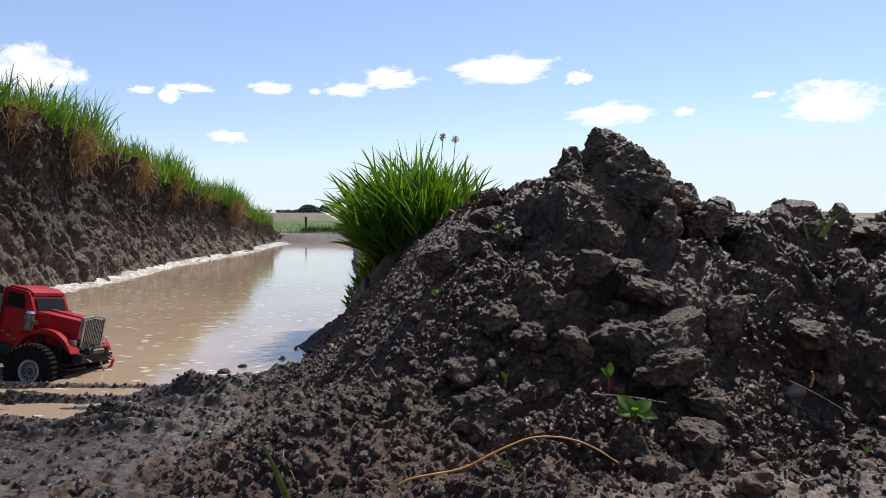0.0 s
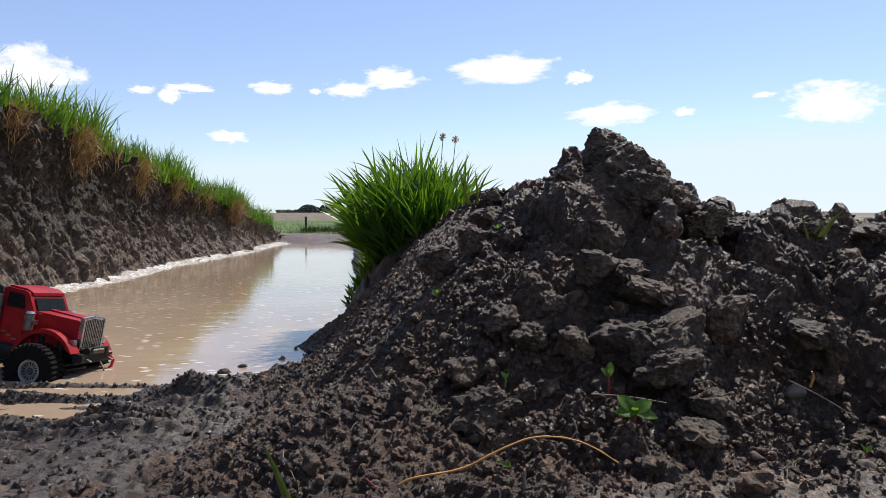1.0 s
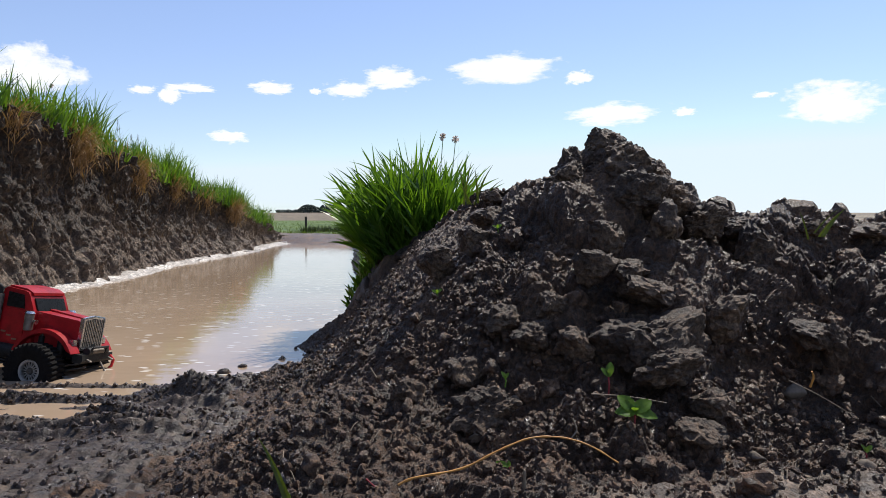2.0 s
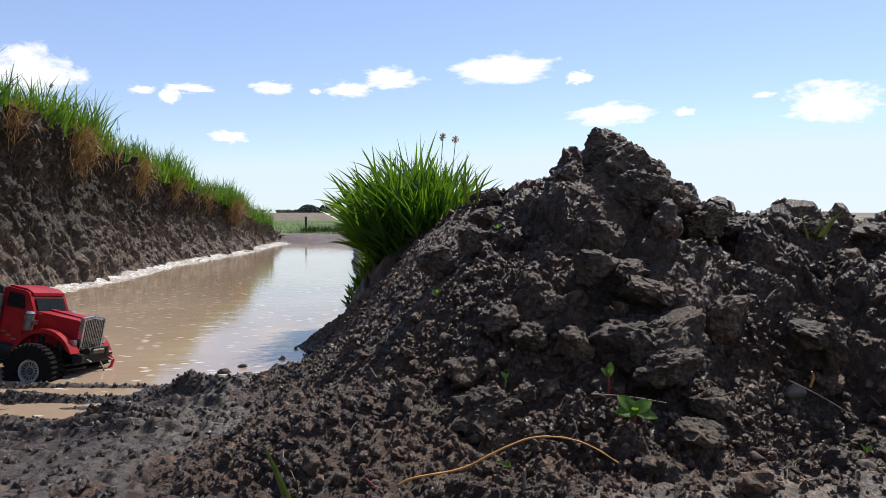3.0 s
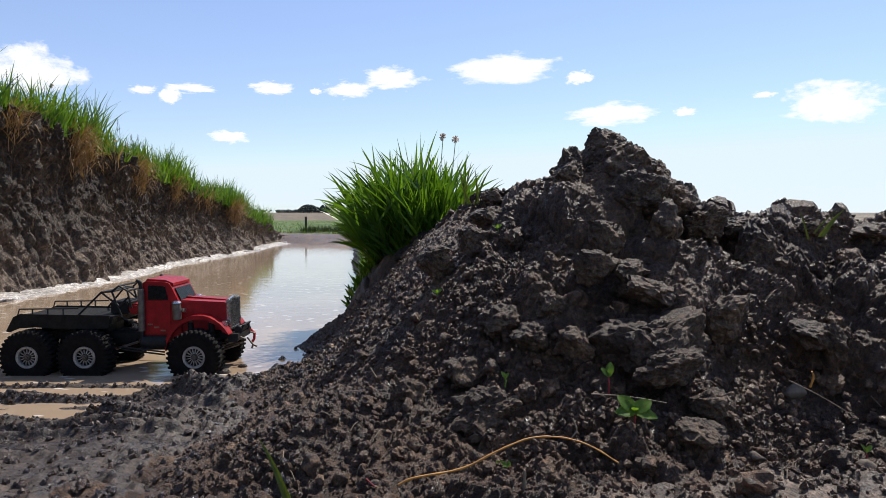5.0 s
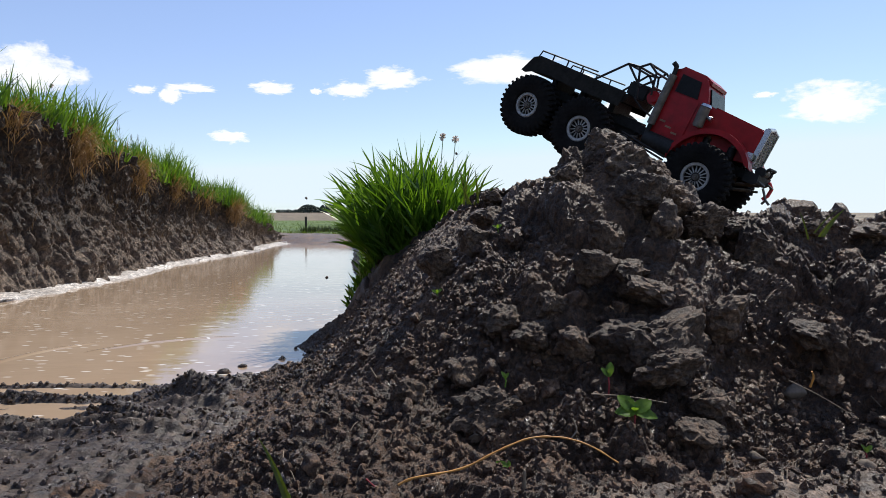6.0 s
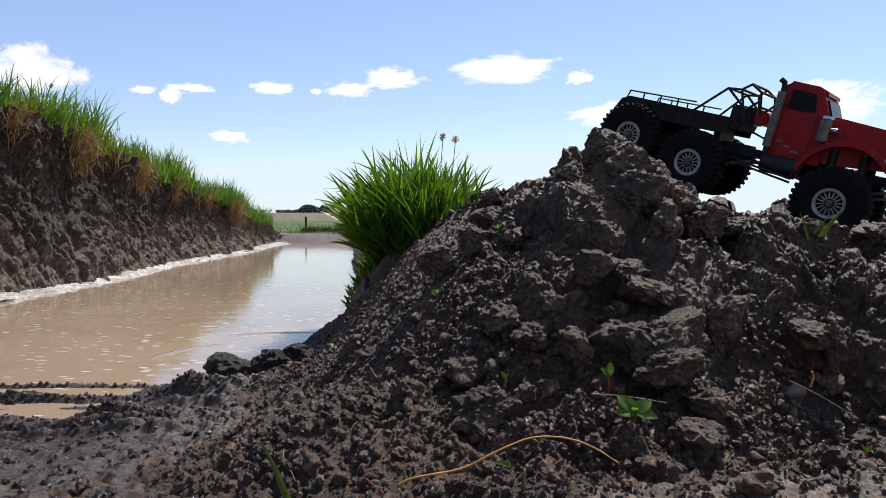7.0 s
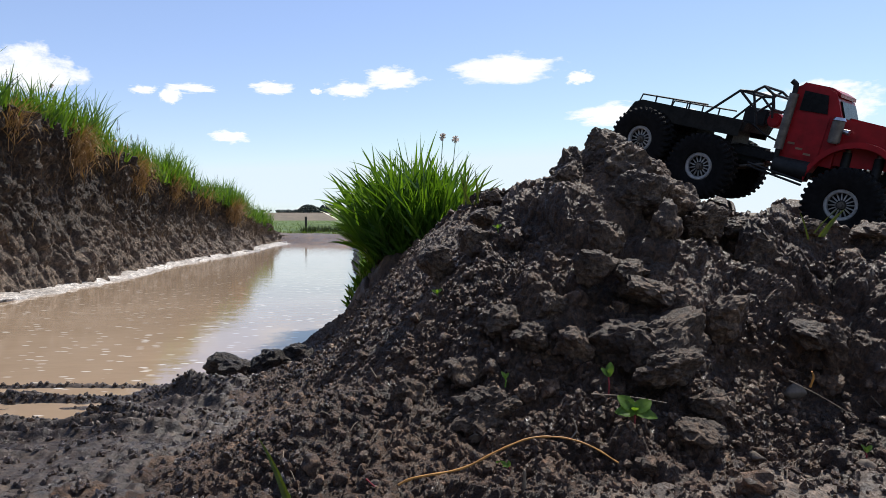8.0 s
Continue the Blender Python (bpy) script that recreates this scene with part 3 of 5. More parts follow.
# ---- the truck ----
RED = plain("red_paint", (0.3, 0.007, 0.01), 0.45, 0.0, 0.3, 45, 0.0, 0.28, 0.06)
RUBBER = plain("muddy_rubber", (0.0085, 0.0075, 0.007), 0.9, 0.0, 0.5, 60, 0.0012, 0.15)
CHROME = plain("chrome", (0.55, 0.55, 0.56), 0.26, 1.0, 0.12, 80)
RIM = plain("dusty_rim", (0.4, 0.385, 0.36), 0.5, 0.5, 0.25, 90)
BLACK = plain("black_plastic", (0.014, 0.0135, 0.013), 0.6, 0.0, 0.35, 70, 0.0005, 0.3)
BED = plain("olive_bed_paint", (0.017, 0.015, 0.012), 0.75, 0.0, 0.4, 50, 0.0005, 0.2)
GLASS = plain("dark_window", (0.012, 0.012, 0.012), 0.28, 0.0, 0.3, 40, 0.0, 0.12)
STRAP = plain("red_webbing", (0.6, 0.02, 0.02), 0.6, 0.0, 0.2, 120)
STEEL = plain("worn_steel", (0.17, 0.145, 0.12), 0.6, 0.6, 0.4, 60)
MARK = plain("faded_decal", (0.22, 0.12, 0.07), 0.5, 0.0, 0.3, 100)

truck = tagged(new("toy_truck"), "red six-wheeled radio-controlled truck, muddy, with a dark flat bed", "toy truck")
truck.empty_display_size = 0.05
FRONT, REAR = 0.281, -0.1475


def build_truck():
    # cab
    cab = part("cab", prism([(0.128, 0.045), (0.232, 0.045), (0.226, 0.136), (0.207, 0.176), (0.2, 0.186), (0.19, 0.189), (0.14, 0.192), (0.131, 0.187), (0.128, 0.17)], -0.066, 0.066), RED, truck, "glossy red cab", bevel=0.006)
    part("roof_cap", prism([(0.133, 0.188), (0.203, 0.183), (0.209, 0.179), (0.208, 0.186), (0.19, 0.194), (0.14, 0.197)], -0.058, 0.058), RED, cab, bevel=0.003)
    for s in (-1, 1):
        part("door_window", prism([(0.146, 0.143), (0.198, 0.143), (0.19, 0.178), (0.146, 0.181)], s * 0.0655, s * 0.0685), GLASS, cab, "dark side window", bevel=0.001)
        part("door", prism([(0.137, 0.055), (0.204, 0.055), (0.204, 0.139), (0.137, 0.139)], s * 0.0655, s * 0.068), RED, cab, bevel=0.001)
        for k in range(3):
            part("decal", box((0.15 + 0.017 * k, s * 0.0686, 0.078 - 0.008 * k), (0.013, 0.0012, 0.004)), MARK, cab, "small pale sticker")
    part("windshield", box((0.2185, 0, 0.156), (0.003, 0.108, 0.036), pose(0, 0, 0, 0, -26, 0)), GLASS, cab, "dark windshield pane", bevel=0.001)
    # hood with a ridge along the middle, narrower at the nose
    bm = prism([(0.222, 0.05), (0.344, 0.062), (0.344, 0.131), (0.338, 0.134), (0.222, 0.141)], -0.056, 0.056)
    for v in bm.verts:
        if v.co.x > 0.3:
            v.co.y *= 0.8
    hood = part("hood", bm, RED, truck, "glossy red engine hood", bevel=0.006)
    part("hood_ridge", prism([(0.225, 0.14), (0.34, 0.132), (0.34, 0.1365), (0.225, 0.1455)], -0.009, 0.009), RED, hood, bevel=0.002)
    for s in (-1, 1):
        # wheel-arch fenders swept over the front tyres
        arc = [(FRONT + 0.094 * math.cos(radians(a)), -0.004 + 0.108 * math.sin(radians(a))) for a in range(32, 172, 10)]
        arc2 = [(FRONT + 0.087 * math.cos(radians(a)), -0.006 + 0.099 * math.sin(radians(a))) for a in range(171, 31, -10)]
        fender = part("fender", prism(arc + arc2, s * 0.048, s * 0.084), RED, truck, "flared red front fender", bevel=0.003)
        part("side_lamp", box((0.343, s * 0.058, 0.078), (0.014, 0.016, 0.016)), CHROME, truck, "small square chrome headlight", bevel=0.002)
        can = part("air_cleaner", add_rod(bmesh.new(), (0.226, s * 0.078, 0.092), (0.224, s * 0.078, 0.136), 0.011, seg=20), STEEL, truck, "chrome air cleaner canister", bevel=0.002)
        part("cap", add_rod(bmesh.new(), (0.224, s * 0.078, 0.1355), (0.2238, s * 0.078, 0.141), 0.0125, 0.009, 20), CHROME, can)
        part("horn", add_rod(bmesh.new(), (0.229, s * 0.075, 0.118), (0.248, s * 0.079, 0.116), 0.0025, 0.006, 12), CHROME, can)
        stack = part("exhaust_stack", rods([[(0.132, s * 0.075, 0.04), (0.13, s * 0.075, 0.18), (0.1285, s * 0.076, 0.19), (0.12, s * 0.078, 0.195)]], 0.005, 14), BLACK, truck, "dark upright exhaust stack")
        part("heat_shield", add_rod(bmesh.new(), (0.1315, s * 0.0755, 0.062), (0.1305, s * 0.0755, 0.172), 0.0085, seg=16), STEEL, stack, "worn steel heat shield")
        tank = part("fuel_tank", add_rod(bmesh.new(), (0.13, s * 0.068, 0.03), (0.2, s * 0.068, 0.03), 0.019, seg=20), BLACK, truck, "black fuel tank", bevel=0.003)
        part("step", rods([[(0.09, s * 0.1, 0.018), (0.2, s * 0.1, 0.004)], [(0.09, s * 0.1, 0.024), (0.2, s * 0.1, 0.011)]], 0.0022), BLACK, truck, "tube side step")
        part("frame_rail", box((0.085, s * 0.026, 0.042), (0.58, 0.008, 0.018)), BLACK, truck, bevel=0.001)
        for x in (FRONT + 0.03, FRONT - 0.025):
            sh = part("shock", add_rod(bmesh.new(), (x, s * 0.058, 0.012), (x - 0.006, s * 0.05, 0.085), 0.006, seg=12), STEEL, truck, "bright metal shock absorber")
            part("spring", add_rod(bmesh.new(), (x - 0.002, s * 0.056, 0.03), (x - 0.006, s * 0.051, 0.08), 0.0085, seg=12), BLACK, sh)
        part("front_link", rods([[(FRONT, s * 0.045, 0.0), (0.37, s * 0.03, 0.03)], [(FRONT, s * 0.045, -0.012), (0.372, s * 0.032, 0.018)]], 0.0025), STEEL, truck)
        part("rear_link", rods([[(REAR, s * 0.04, 0.0), (-0.07, s * 0.03, 0.02), (0.0, s * 0.04, 0.0)], [(0.0, s * 0.04, -0.008), (0.1, s * 0.03, 0.025)]], 0.003), STEEL, truck)
    # grille with a peaked chrome shell and upright bars
    grille = part("grille", prism([(0.3435, 0.062), (0.349, 0.062), (0.349, 0.138), (0.3435, 0.138)], -0.041, 0.041), BLACK, truck, "dark grille core")
    shell = bmesh.new()
    for s in (-1, 1):
        add_box(shell, (0.3485, s * 0.0415, 0.1), (0.012, 0.006, 0.08))
        add_rod(shell, (0.3485, s * 0.043, 0.138), (0.3485, 0, 0.1435), 0.0048, seg=8)
    add_box(shell, (0.3485, 0, 0.061), (0.012, 0.086, 0.006))
    part("shell", shell, CHROME, grille, "chrome grille surround", bevel=0.0008)
    for k in range(11):
        part("bar", box((0.3505, -0.035 + 0.007 * k, 0.1), (0.004, 0.0028, 0.074)), CHROME, grille, bevel=0.0005)
    # bumper, winch, hook
    bumper = part("bumper", prism([(0.352, 0.03), (0.374, 0.03), (0.38, 0.036), (0.378, 0.052), (0.352, 0.05)], -0.062, 0.062), BLACK, truck, "black bumper", bevel=0.003)
    part("bumper_hoop", rods([[(0.37, -0.03, 0.05), (0.384, -0.03, 0.07), (0.384, 0.03, 0.07), (0.37, 0.03, 0.05)]], 0.003), BLACK, bumper)
    winch = part("winch", add_rod(bmesh.new(), (0.372, -0.026, 0.058), (0.372, 0.026, 0.058), 0.008, seg=16), STEEL, truck, "steel winch drum", bevel=0.001)
    for s in (-1, 1):
        part("winch_motor", add_rod(bmesh.new(), (0.372, s * 0.025, 0.058), (0.372, s * 0.04, 0.058), 0.0105, seg=14), BLACK, winch, bevel=0.001)
        part("shackle", rods([[(0.38, s * 0.045, 0.04), (0.392, s * 0.047, 0.036), (0.392, s * 0.041, 0.036), (0.38, s * 0.043, 0.04)]], 0.002), STEEL, bumper)
    part("tow_strap", rods([[(0.38, 0.05, 0.045), (0.39, 0.054, 0.034), (0.39, 0.05, 0.018), (0.384, 0.046, 0.008)]], 0.0038), STRAP, bumper, "bright red tow strap")
    part("tow_hook", rods([[(0.382, 0.01, 0.03), (0.398, 0.01, 0.01), (0.408, 0.012, 0.004)], [(0.398, 0.01, 0.01), (0.394, 0.012, 0.0)]], 0.0025), STEEL, bumper)
    # flat bed with low sides, tail slanted
    bed = part("flat_bed", prism([(0.055, 0.082), (0.06, 0.1), (-0.178, 0.104), (-0.192, 0.1), (-0.212, 0.07), (-0.205, 0.067), (-0.185, 0.086)], -0.082, 0.082), BED, truck, "dark olive flat bed", bevel=0.002)
    for s in (-1, 1):
        part("side_board", prism([(0.05, 0.07), (0.052, 0.104), (-0.18, 0.108), (-0.198, 0.1), (-0.218, 0.062), (-0.208, 0.06), (-0.185, 0.07), (-0.14, 0.073), (-0.08, 0.069)], s * 0.081, s * 0.087), BED, bed, bevel=0.001)
        posts = [[(x, s * 0.082, 0.104), (x, s * 0.082, 0.122)] for x in (-0.15, -0.11, -0.07)]
        part("bed_rail", rods([[(-0.19, s * 0.082, 0.1), (-0.184, s * 0.082, 0.12), (-0.03, s * 0.082, 0.122)]] + posts, 0.0018, 6), BLACK, bed, "thin black tube rail")
    for x in (-0.14, -0.06, 0.02):
        part("cross_member", box((x, 0, 0.066), (0.014, 0.1, 0.03)), BLACK, truck, bevel=0.002)
    # cage behind the cab
    cage = []
    for s in (-1, 1):
        cage += [[(-0.032, s * 0.08, 0.104), (0.022, s * 0.066, 0.162), (0.048, s * 0.062, 0.164), (0.064, s * 0.056, 0.178), (0.085, s * 0.054, 0.165), (0.096, s * 0.054, 0.118)],
                 [(0.048, s * 0.062, 0.164), (0.07, s * 0.058, 0.1)], [(0.022, s * 0.066, 0.162), (0.066, s * 0.06, 0.125), (0.09, s * 0.054, 0.15)]]
    cage += [[(x, -y, z), (x, y, z)] for x, y, z in ((0.022, 0.066, 0.162), (0.064, 0.056, 0.178), (0.085, 0.054, 0.165), (0.048, 0.062, 0.164), (0.093, 0.054, 0.135))]
    part("roll_cage", rods(cage, 0.0026, 8), BLACK, truck, "black tube cage behind the cab")
    part("tool_box", box((0.055, 0.01, 0.117), (0.05, 0.09, 0.034)), BLACK, truck, bevel=0.004)
    spare = part("air_tank", add_rod(bmesh.new(), (0.098, -0.045, 0.115), (0.098, 0.045, 0.115), 0.015, seg=20), RED, truck, "red air tank", bevel=0.004)
    part("hose", rods([[(0.06, -0.05, 0.1), (0.09, -0.06, 0.085), (0.12, -0.05, 0.075)]], 0.002, 6), BLACK, truck)
    part("gearbox", box((0.06, 0, 0.036), (0.07, 0.044, 0.04)), BLACK, truck, bevel=0.006)
    part("drive_shaft", rods([[(-0.14, 0, 0.006), (0.0, 0, 0.008), (0.06, 0, 0.03), (0.27, 0, 0.008)]], 0.0045, 10), STEEL, truck)


build_truck()


def tyre_mesh():
    """One moulded ring: bulging side walls and slanted lugs in two staggered rows that run over the shoulders."""
    half, n, seg = 0.026, 34, 272
    profile = [(0.028, 0.62, 0), (0.032, 0.86, 0), (0.046, 1.0, 0), (0.056, 0.99, 0), (0.0585, 0.97, 0.4), (0.0625, 0.93, 1), (0.0655, 0.84, 1), (0.066, 0.62, 1), (0.0662, 0.4, 1), (0.0663, 0.12, 0.7)]
    profile += [(r, -y, up) for r, y, up in profile[::-1]]
    bm = bmesh.new()
    rings = []
    for r, y, up in profile:
        ring = []
        for k in range(seg):
            a = 2 * math.pi * k / seg
            w = (n * a / (2 * math.pi) + (0.5 if y < 0 else 0) + abs(y) * 0.35) % 1
            lug = 1.0 if w < 0.52 else 0.0
            d = r + up * (0.0048 * lug - 0.0008)
            ring.append(bm.verts.new((d * math.cos(a), y * half * (1 + 0.05 * up * lug), d * math.sin(a))))
        rings.append(ring)
    for p, q in zip(rings, rings[1:]):
        for k in range(seg):
            bm.faces.new((p[k], p[(k + 1) % seg], q[(k + 1) % seg], q[k]))
    return bm


def rim_mesh(front):
    r = 0.029 if front else 0.028
    bm = lathe([(r + 0.0015, -0.02), (r + 0.001, -0.006), (r + 0.0015, 0.0), (r - 0.001, 0.0018), (r - 0.0055, 0.0012), (r - 0.0065, -0.004)], 36)
    n = 16 if front else 14
    for k in range(n):
        a = 360 / n * k
        add_box(bm, (0, 0, 0), (0.0022, 0.003, r - 0.012), pose(0, 0, 0, 0, a, 0) @ pose(0, -0.006, (r + 0.002) / 2 + 0.002, 8, 0, 0))
    for k in range(18 if front else 12):
        a = radians(360 / (18 if front else 12) * k)
        add_rod(bm, ((r - 0.003) * math.cos(a), 0.001, (r - 0.003) * math.sin(a)), ((r - 0.003) * math.cos(a), 0.003, (r - 0.003) * math.sin(a)), 0.0011, seg=6)
    return bm


def build_wheel(front, side):
    """side: -1 on the truck's right, 1 on its left; the disc's face looks outwards."""
    hub = bmesh.new()
    add_rod(hub, (0, -0.012 * side, 0), (0, 0.017 * side, 0), 0.0085, 0.0065, 16)
    add_rod(hub, (0, 0.017 * side, 0), (0, 0.021 * side, 0), 0.004, seg=6)
    wheel = part("wheel", hub, STEEL, truck, "dusty steel hub")
    part("tyre", tyre_mesh(), RUBBER, wheel, "chunky black mud tyre")
    rim = rim_mesh(front)
    for v in rim.verts:
        v.co.y = side * (v.co.y + 0.017)
    part("rim", rim, RIM, wheel, "pale dusty metal rim")
    back = lathe([(0.0, 0.004 * side), (0.02, 0.003 * side), (0.0275, 0.0)], 24)
    part("brake_plate", back, BLACK, wheel)
    return wheel


wheels = [(x, s, build_wheel(x > 0.1, s)) for x in (REAR, 0.0, FRONT) for s in (-1, 1)]
axles = []
for x in (REAR, 0.0, FRONT):
    bm = add_rod(bmesh.new(), (0, -0.085, 0), (0, 0.085, 0), 0.0075, seg=12)
    bmesh.ops.create_icosphere(bm, subdivisions=2, radius=0.02, matrix=Matrix.Diagonal((0.9, 0.8, 1, 1)))
    axles.append((x, part("axle", bm, BLACK, truck, "black axle housing")))


# ---- clods on the heap ----
def surface(x, y):
    """Height of the heap or the ground at a place."""
    x, y = np.asarray(x, float), np.asarray(y, float)
    i = np.clip(np.searchsorted(hy, y), 0, len(hy) - 1)
    j = np.clip(np.searchsorted(hx, x), 0, len(hx) - 1)
    inside = (x > -0.62) & (x < 1.94) & (y > 0.55) & (y < 2.39)
    gi = np.clip(np.searchsorted(gy, y), 0, len(gy) - 1)
    gj = np.clip(np.searchsorted(gx, x), 0, len(gx) - 1)
    return np.maximum(np.where(inside, PZ[i, j], -9), GZ[gi, gj])


def clod_shape(seed, subdivisions, size=(1, 1, 1), rough=0.16, facets=9, knob=0.0):
    """A broken lump of earth: a ball dented by planes, roughened, and set with crumbs of the given size. Returns (verts, faces)."""
    r = random.Random(seed)
    bm = bmesh.new()
    bmesh.ops.create_icosphere(bm, subdivisions=subdivisions, radius=1)
    co = np.array([v.co for v in bm.verts])
    faces = np.array([[v.index for v in f.verts] for f in bm.faces])
    bm.free()
    for k in range(facets):
        n = np.array([r.gauss(0, 1) for _ in range(3)])
        n /= np.linalg.norm(n)
        co = co - 0.85 * np.outer(np.maximum(0, co @ n - r.uniform(0.45, 0.8)), n)
    p = co + 31.7 * seed % 97
    g = rough * (1.3 * noise3(p, 0.9, seed) + 0.7 * noise3(p, 0.45, seed + 1) + 0.4 * noise3(p, 0.22, seed + 2) + 0.25 * noise3(p, 0.11, seed + 3))
    co = co * (1 + g)[:, None]
    co = co * np.array(size)
    if knob:
        n = co / np.linalg.norm(co, axis=1)[:, None]
        q = co + 3.1 * seed % 7 + 0.3 * knob * np.stack([noise3(co + k, knob * 0.6, seed + k) for k in range(3)], -1)
        co = co + n * (0.75 * knob * knobs3(q, knob, seed + 9) + 0.36 * knob * knobs3(q, knob * 0.45, seed + 19) + 0.1 * knob * noise3(q, knob * 0.25, seed + 29))[:, None]
    return co, faces


HARD = soil("hard_clod", (0.045, 0.025, 0.0135), (0.092, 0.055, 0.032), (0.2, 0.132, 0.082), 11.0, 130, (0.9, 0.5), 0.1, 0.9, 0.006, True)
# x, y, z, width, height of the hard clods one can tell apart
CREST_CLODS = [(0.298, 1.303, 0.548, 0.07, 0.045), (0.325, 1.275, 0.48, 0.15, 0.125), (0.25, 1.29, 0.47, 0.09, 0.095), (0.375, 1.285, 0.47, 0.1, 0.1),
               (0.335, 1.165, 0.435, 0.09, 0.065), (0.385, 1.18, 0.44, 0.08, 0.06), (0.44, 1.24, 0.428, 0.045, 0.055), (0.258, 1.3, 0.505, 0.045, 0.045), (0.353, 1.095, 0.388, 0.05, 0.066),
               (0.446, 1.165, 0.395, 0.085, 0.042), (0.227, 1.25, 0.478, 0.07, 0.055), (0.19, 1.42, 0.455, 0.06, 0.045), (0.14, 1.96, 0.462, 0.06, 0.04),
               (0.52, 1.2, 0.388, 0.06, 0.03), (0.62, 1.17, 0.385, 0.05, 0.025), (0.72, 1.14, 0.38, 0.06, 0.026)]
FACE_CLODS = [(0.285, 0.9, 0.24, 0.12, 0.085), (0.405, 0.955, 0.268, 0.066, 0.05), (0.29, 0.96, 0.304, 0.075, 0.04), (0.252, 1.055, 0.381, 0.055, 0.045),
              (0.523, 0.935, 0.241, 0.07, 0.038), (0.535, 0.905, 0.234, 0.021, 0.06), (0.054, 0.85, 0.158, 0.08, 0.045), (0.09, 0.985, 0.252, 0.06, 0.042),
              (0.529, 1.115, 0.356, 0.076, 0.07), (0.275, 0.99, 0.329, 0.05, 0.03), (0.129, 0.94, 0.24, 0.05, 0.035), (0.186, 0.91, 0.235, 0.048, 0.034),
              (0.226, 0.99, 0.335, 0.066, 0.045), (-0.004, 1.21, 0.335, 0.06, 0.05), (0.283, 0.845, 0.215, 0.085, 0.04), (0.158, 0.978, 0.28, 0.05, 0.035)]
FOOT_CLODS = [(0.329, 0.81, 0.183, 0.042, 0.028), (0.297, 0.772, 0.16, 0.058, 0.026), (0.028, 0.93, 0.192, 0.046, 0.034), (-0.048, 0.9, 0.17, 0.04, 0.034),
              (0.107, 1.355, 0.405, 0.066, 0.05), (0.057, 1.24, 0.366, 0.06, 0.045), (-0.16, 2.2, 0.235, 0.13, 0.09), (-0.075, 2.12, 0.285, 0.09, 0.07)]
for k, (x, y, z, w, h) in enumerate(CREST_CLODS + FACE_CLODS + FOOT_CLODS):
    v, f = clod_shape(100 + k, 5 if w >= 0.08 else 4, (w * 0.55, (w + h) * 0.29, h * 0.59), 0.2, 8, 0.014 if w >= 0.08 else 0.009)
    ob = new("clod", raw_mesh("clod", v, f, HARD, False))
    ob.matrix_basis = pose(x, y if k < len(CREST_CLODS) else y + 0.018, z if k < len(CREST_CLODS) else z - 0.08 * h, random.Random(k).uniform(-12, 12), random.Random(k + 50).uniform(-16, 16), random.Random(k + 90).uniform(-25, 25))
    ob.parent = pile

STONE = plain("pale_stone", (0.12, 0.09, 0.065), 0.85, 0.0, 0.5, 60, 0.003)
for k, (x, y, z, r) in enumerate([(0.473, 0.91, 0.268, 0.015), (0.485, 0.77, 0.16, 0.013), (0.195, 0.83, 0.192, 0.012), (0.37, 0.79, 0.172, 0.012), (0.04, 0.83, 0.172, 0.009), (0.092, 0.88, 0.225, 0.009),
                                  (-0.076, 0.74, 0.137, 0.006), (0.32, 0.83, 0.2, 0.01), (0.43, 0.75, 0.148, 0.009)]):
    v, f = clod_shape(300 + k, 3, (r * 1.1, r * 0.85, r * 0.7), 0.12, 6)
    ob = new("stone", raw_mesh("stone", v, f, STONE))
    ob.matrix_basis = pose(x, y, float(surface(x, y)) + r * 0.05, 10 * k, 7 * k, 31 * k)
    tagged(ob, "small pale grey stone lying in the soil", "stone", "stones on the heap")

variants = [clod_shape(500 + k, 3, (1, 0.85, 0.75), 0.3, 3, 0.5) for k in range(10)]
clod_meshes = [raw_mesh("clod", v * (0.006 * 1.28 ** (k % 5)), f, CLOD, False) for k, (v, f) in enumerate(variants * 2)]
crumb_meshes = [raw_mesh("crumb", v, f, CLOD, False) for v, f in variants[:6]]
rng = random.Random(77)
made = 0
while made < 280:
    x, y = rng.uniform(-0.35, 0.8), rng.uniform(0.66, 1.35)
    z = float(surface(x, y))
    base = float(pile_height(np.array(x), np.array(y)))
    if z < 0.06 or base < 0.05:
        continue
    k = min(19, int(rng.random() ** 1.5 * (5 if x > 0.05 else 2.5)) + 5 * rng.randrange(4))
    r = 0.006 * 1.28 ** (k % 5)
    ob = new("clod", clod_meshes[k])
    ob.matrix_basis = pose(x, y, z, rng.uniform(0, 360), rng.uniform(0, 360), rng.uniform(0, 360))
    ob.parent = pile
    made += 1


def crumbs(name, n, where, size, mat, seed, sub=1):
    """Many loose crumbs in one mesh; where(rng) gives x and y."""
    r = np.random.default_rng(seed)
    shapes = [clod_shape(700 + seed * 20 + k, sub, (1, 0.85, 0.8), 0.5, 2) for k in range(12)]
    xs, ys = where(r, n)
    n = len(xs)
    zs = surface(xs, ys)
    out = []
    for x, y, z, u in zip(xs, ys, zs, r.random(n)):
        s = size * (0.3 + 0.7 * u ** 2.5) * 1.6
        m = np.array(Euler(r.uniform(0, 6.28, 3)).to_matrix())
        v, f = shapes[int(r.integers(12))]
        out.append(((v * s) @ m.T + np.array([x, y, z + s * 0.25]), f))
    v, f = joined(out)
    return new(name, raw_mesh(name, v, f, mat, sub > 1))


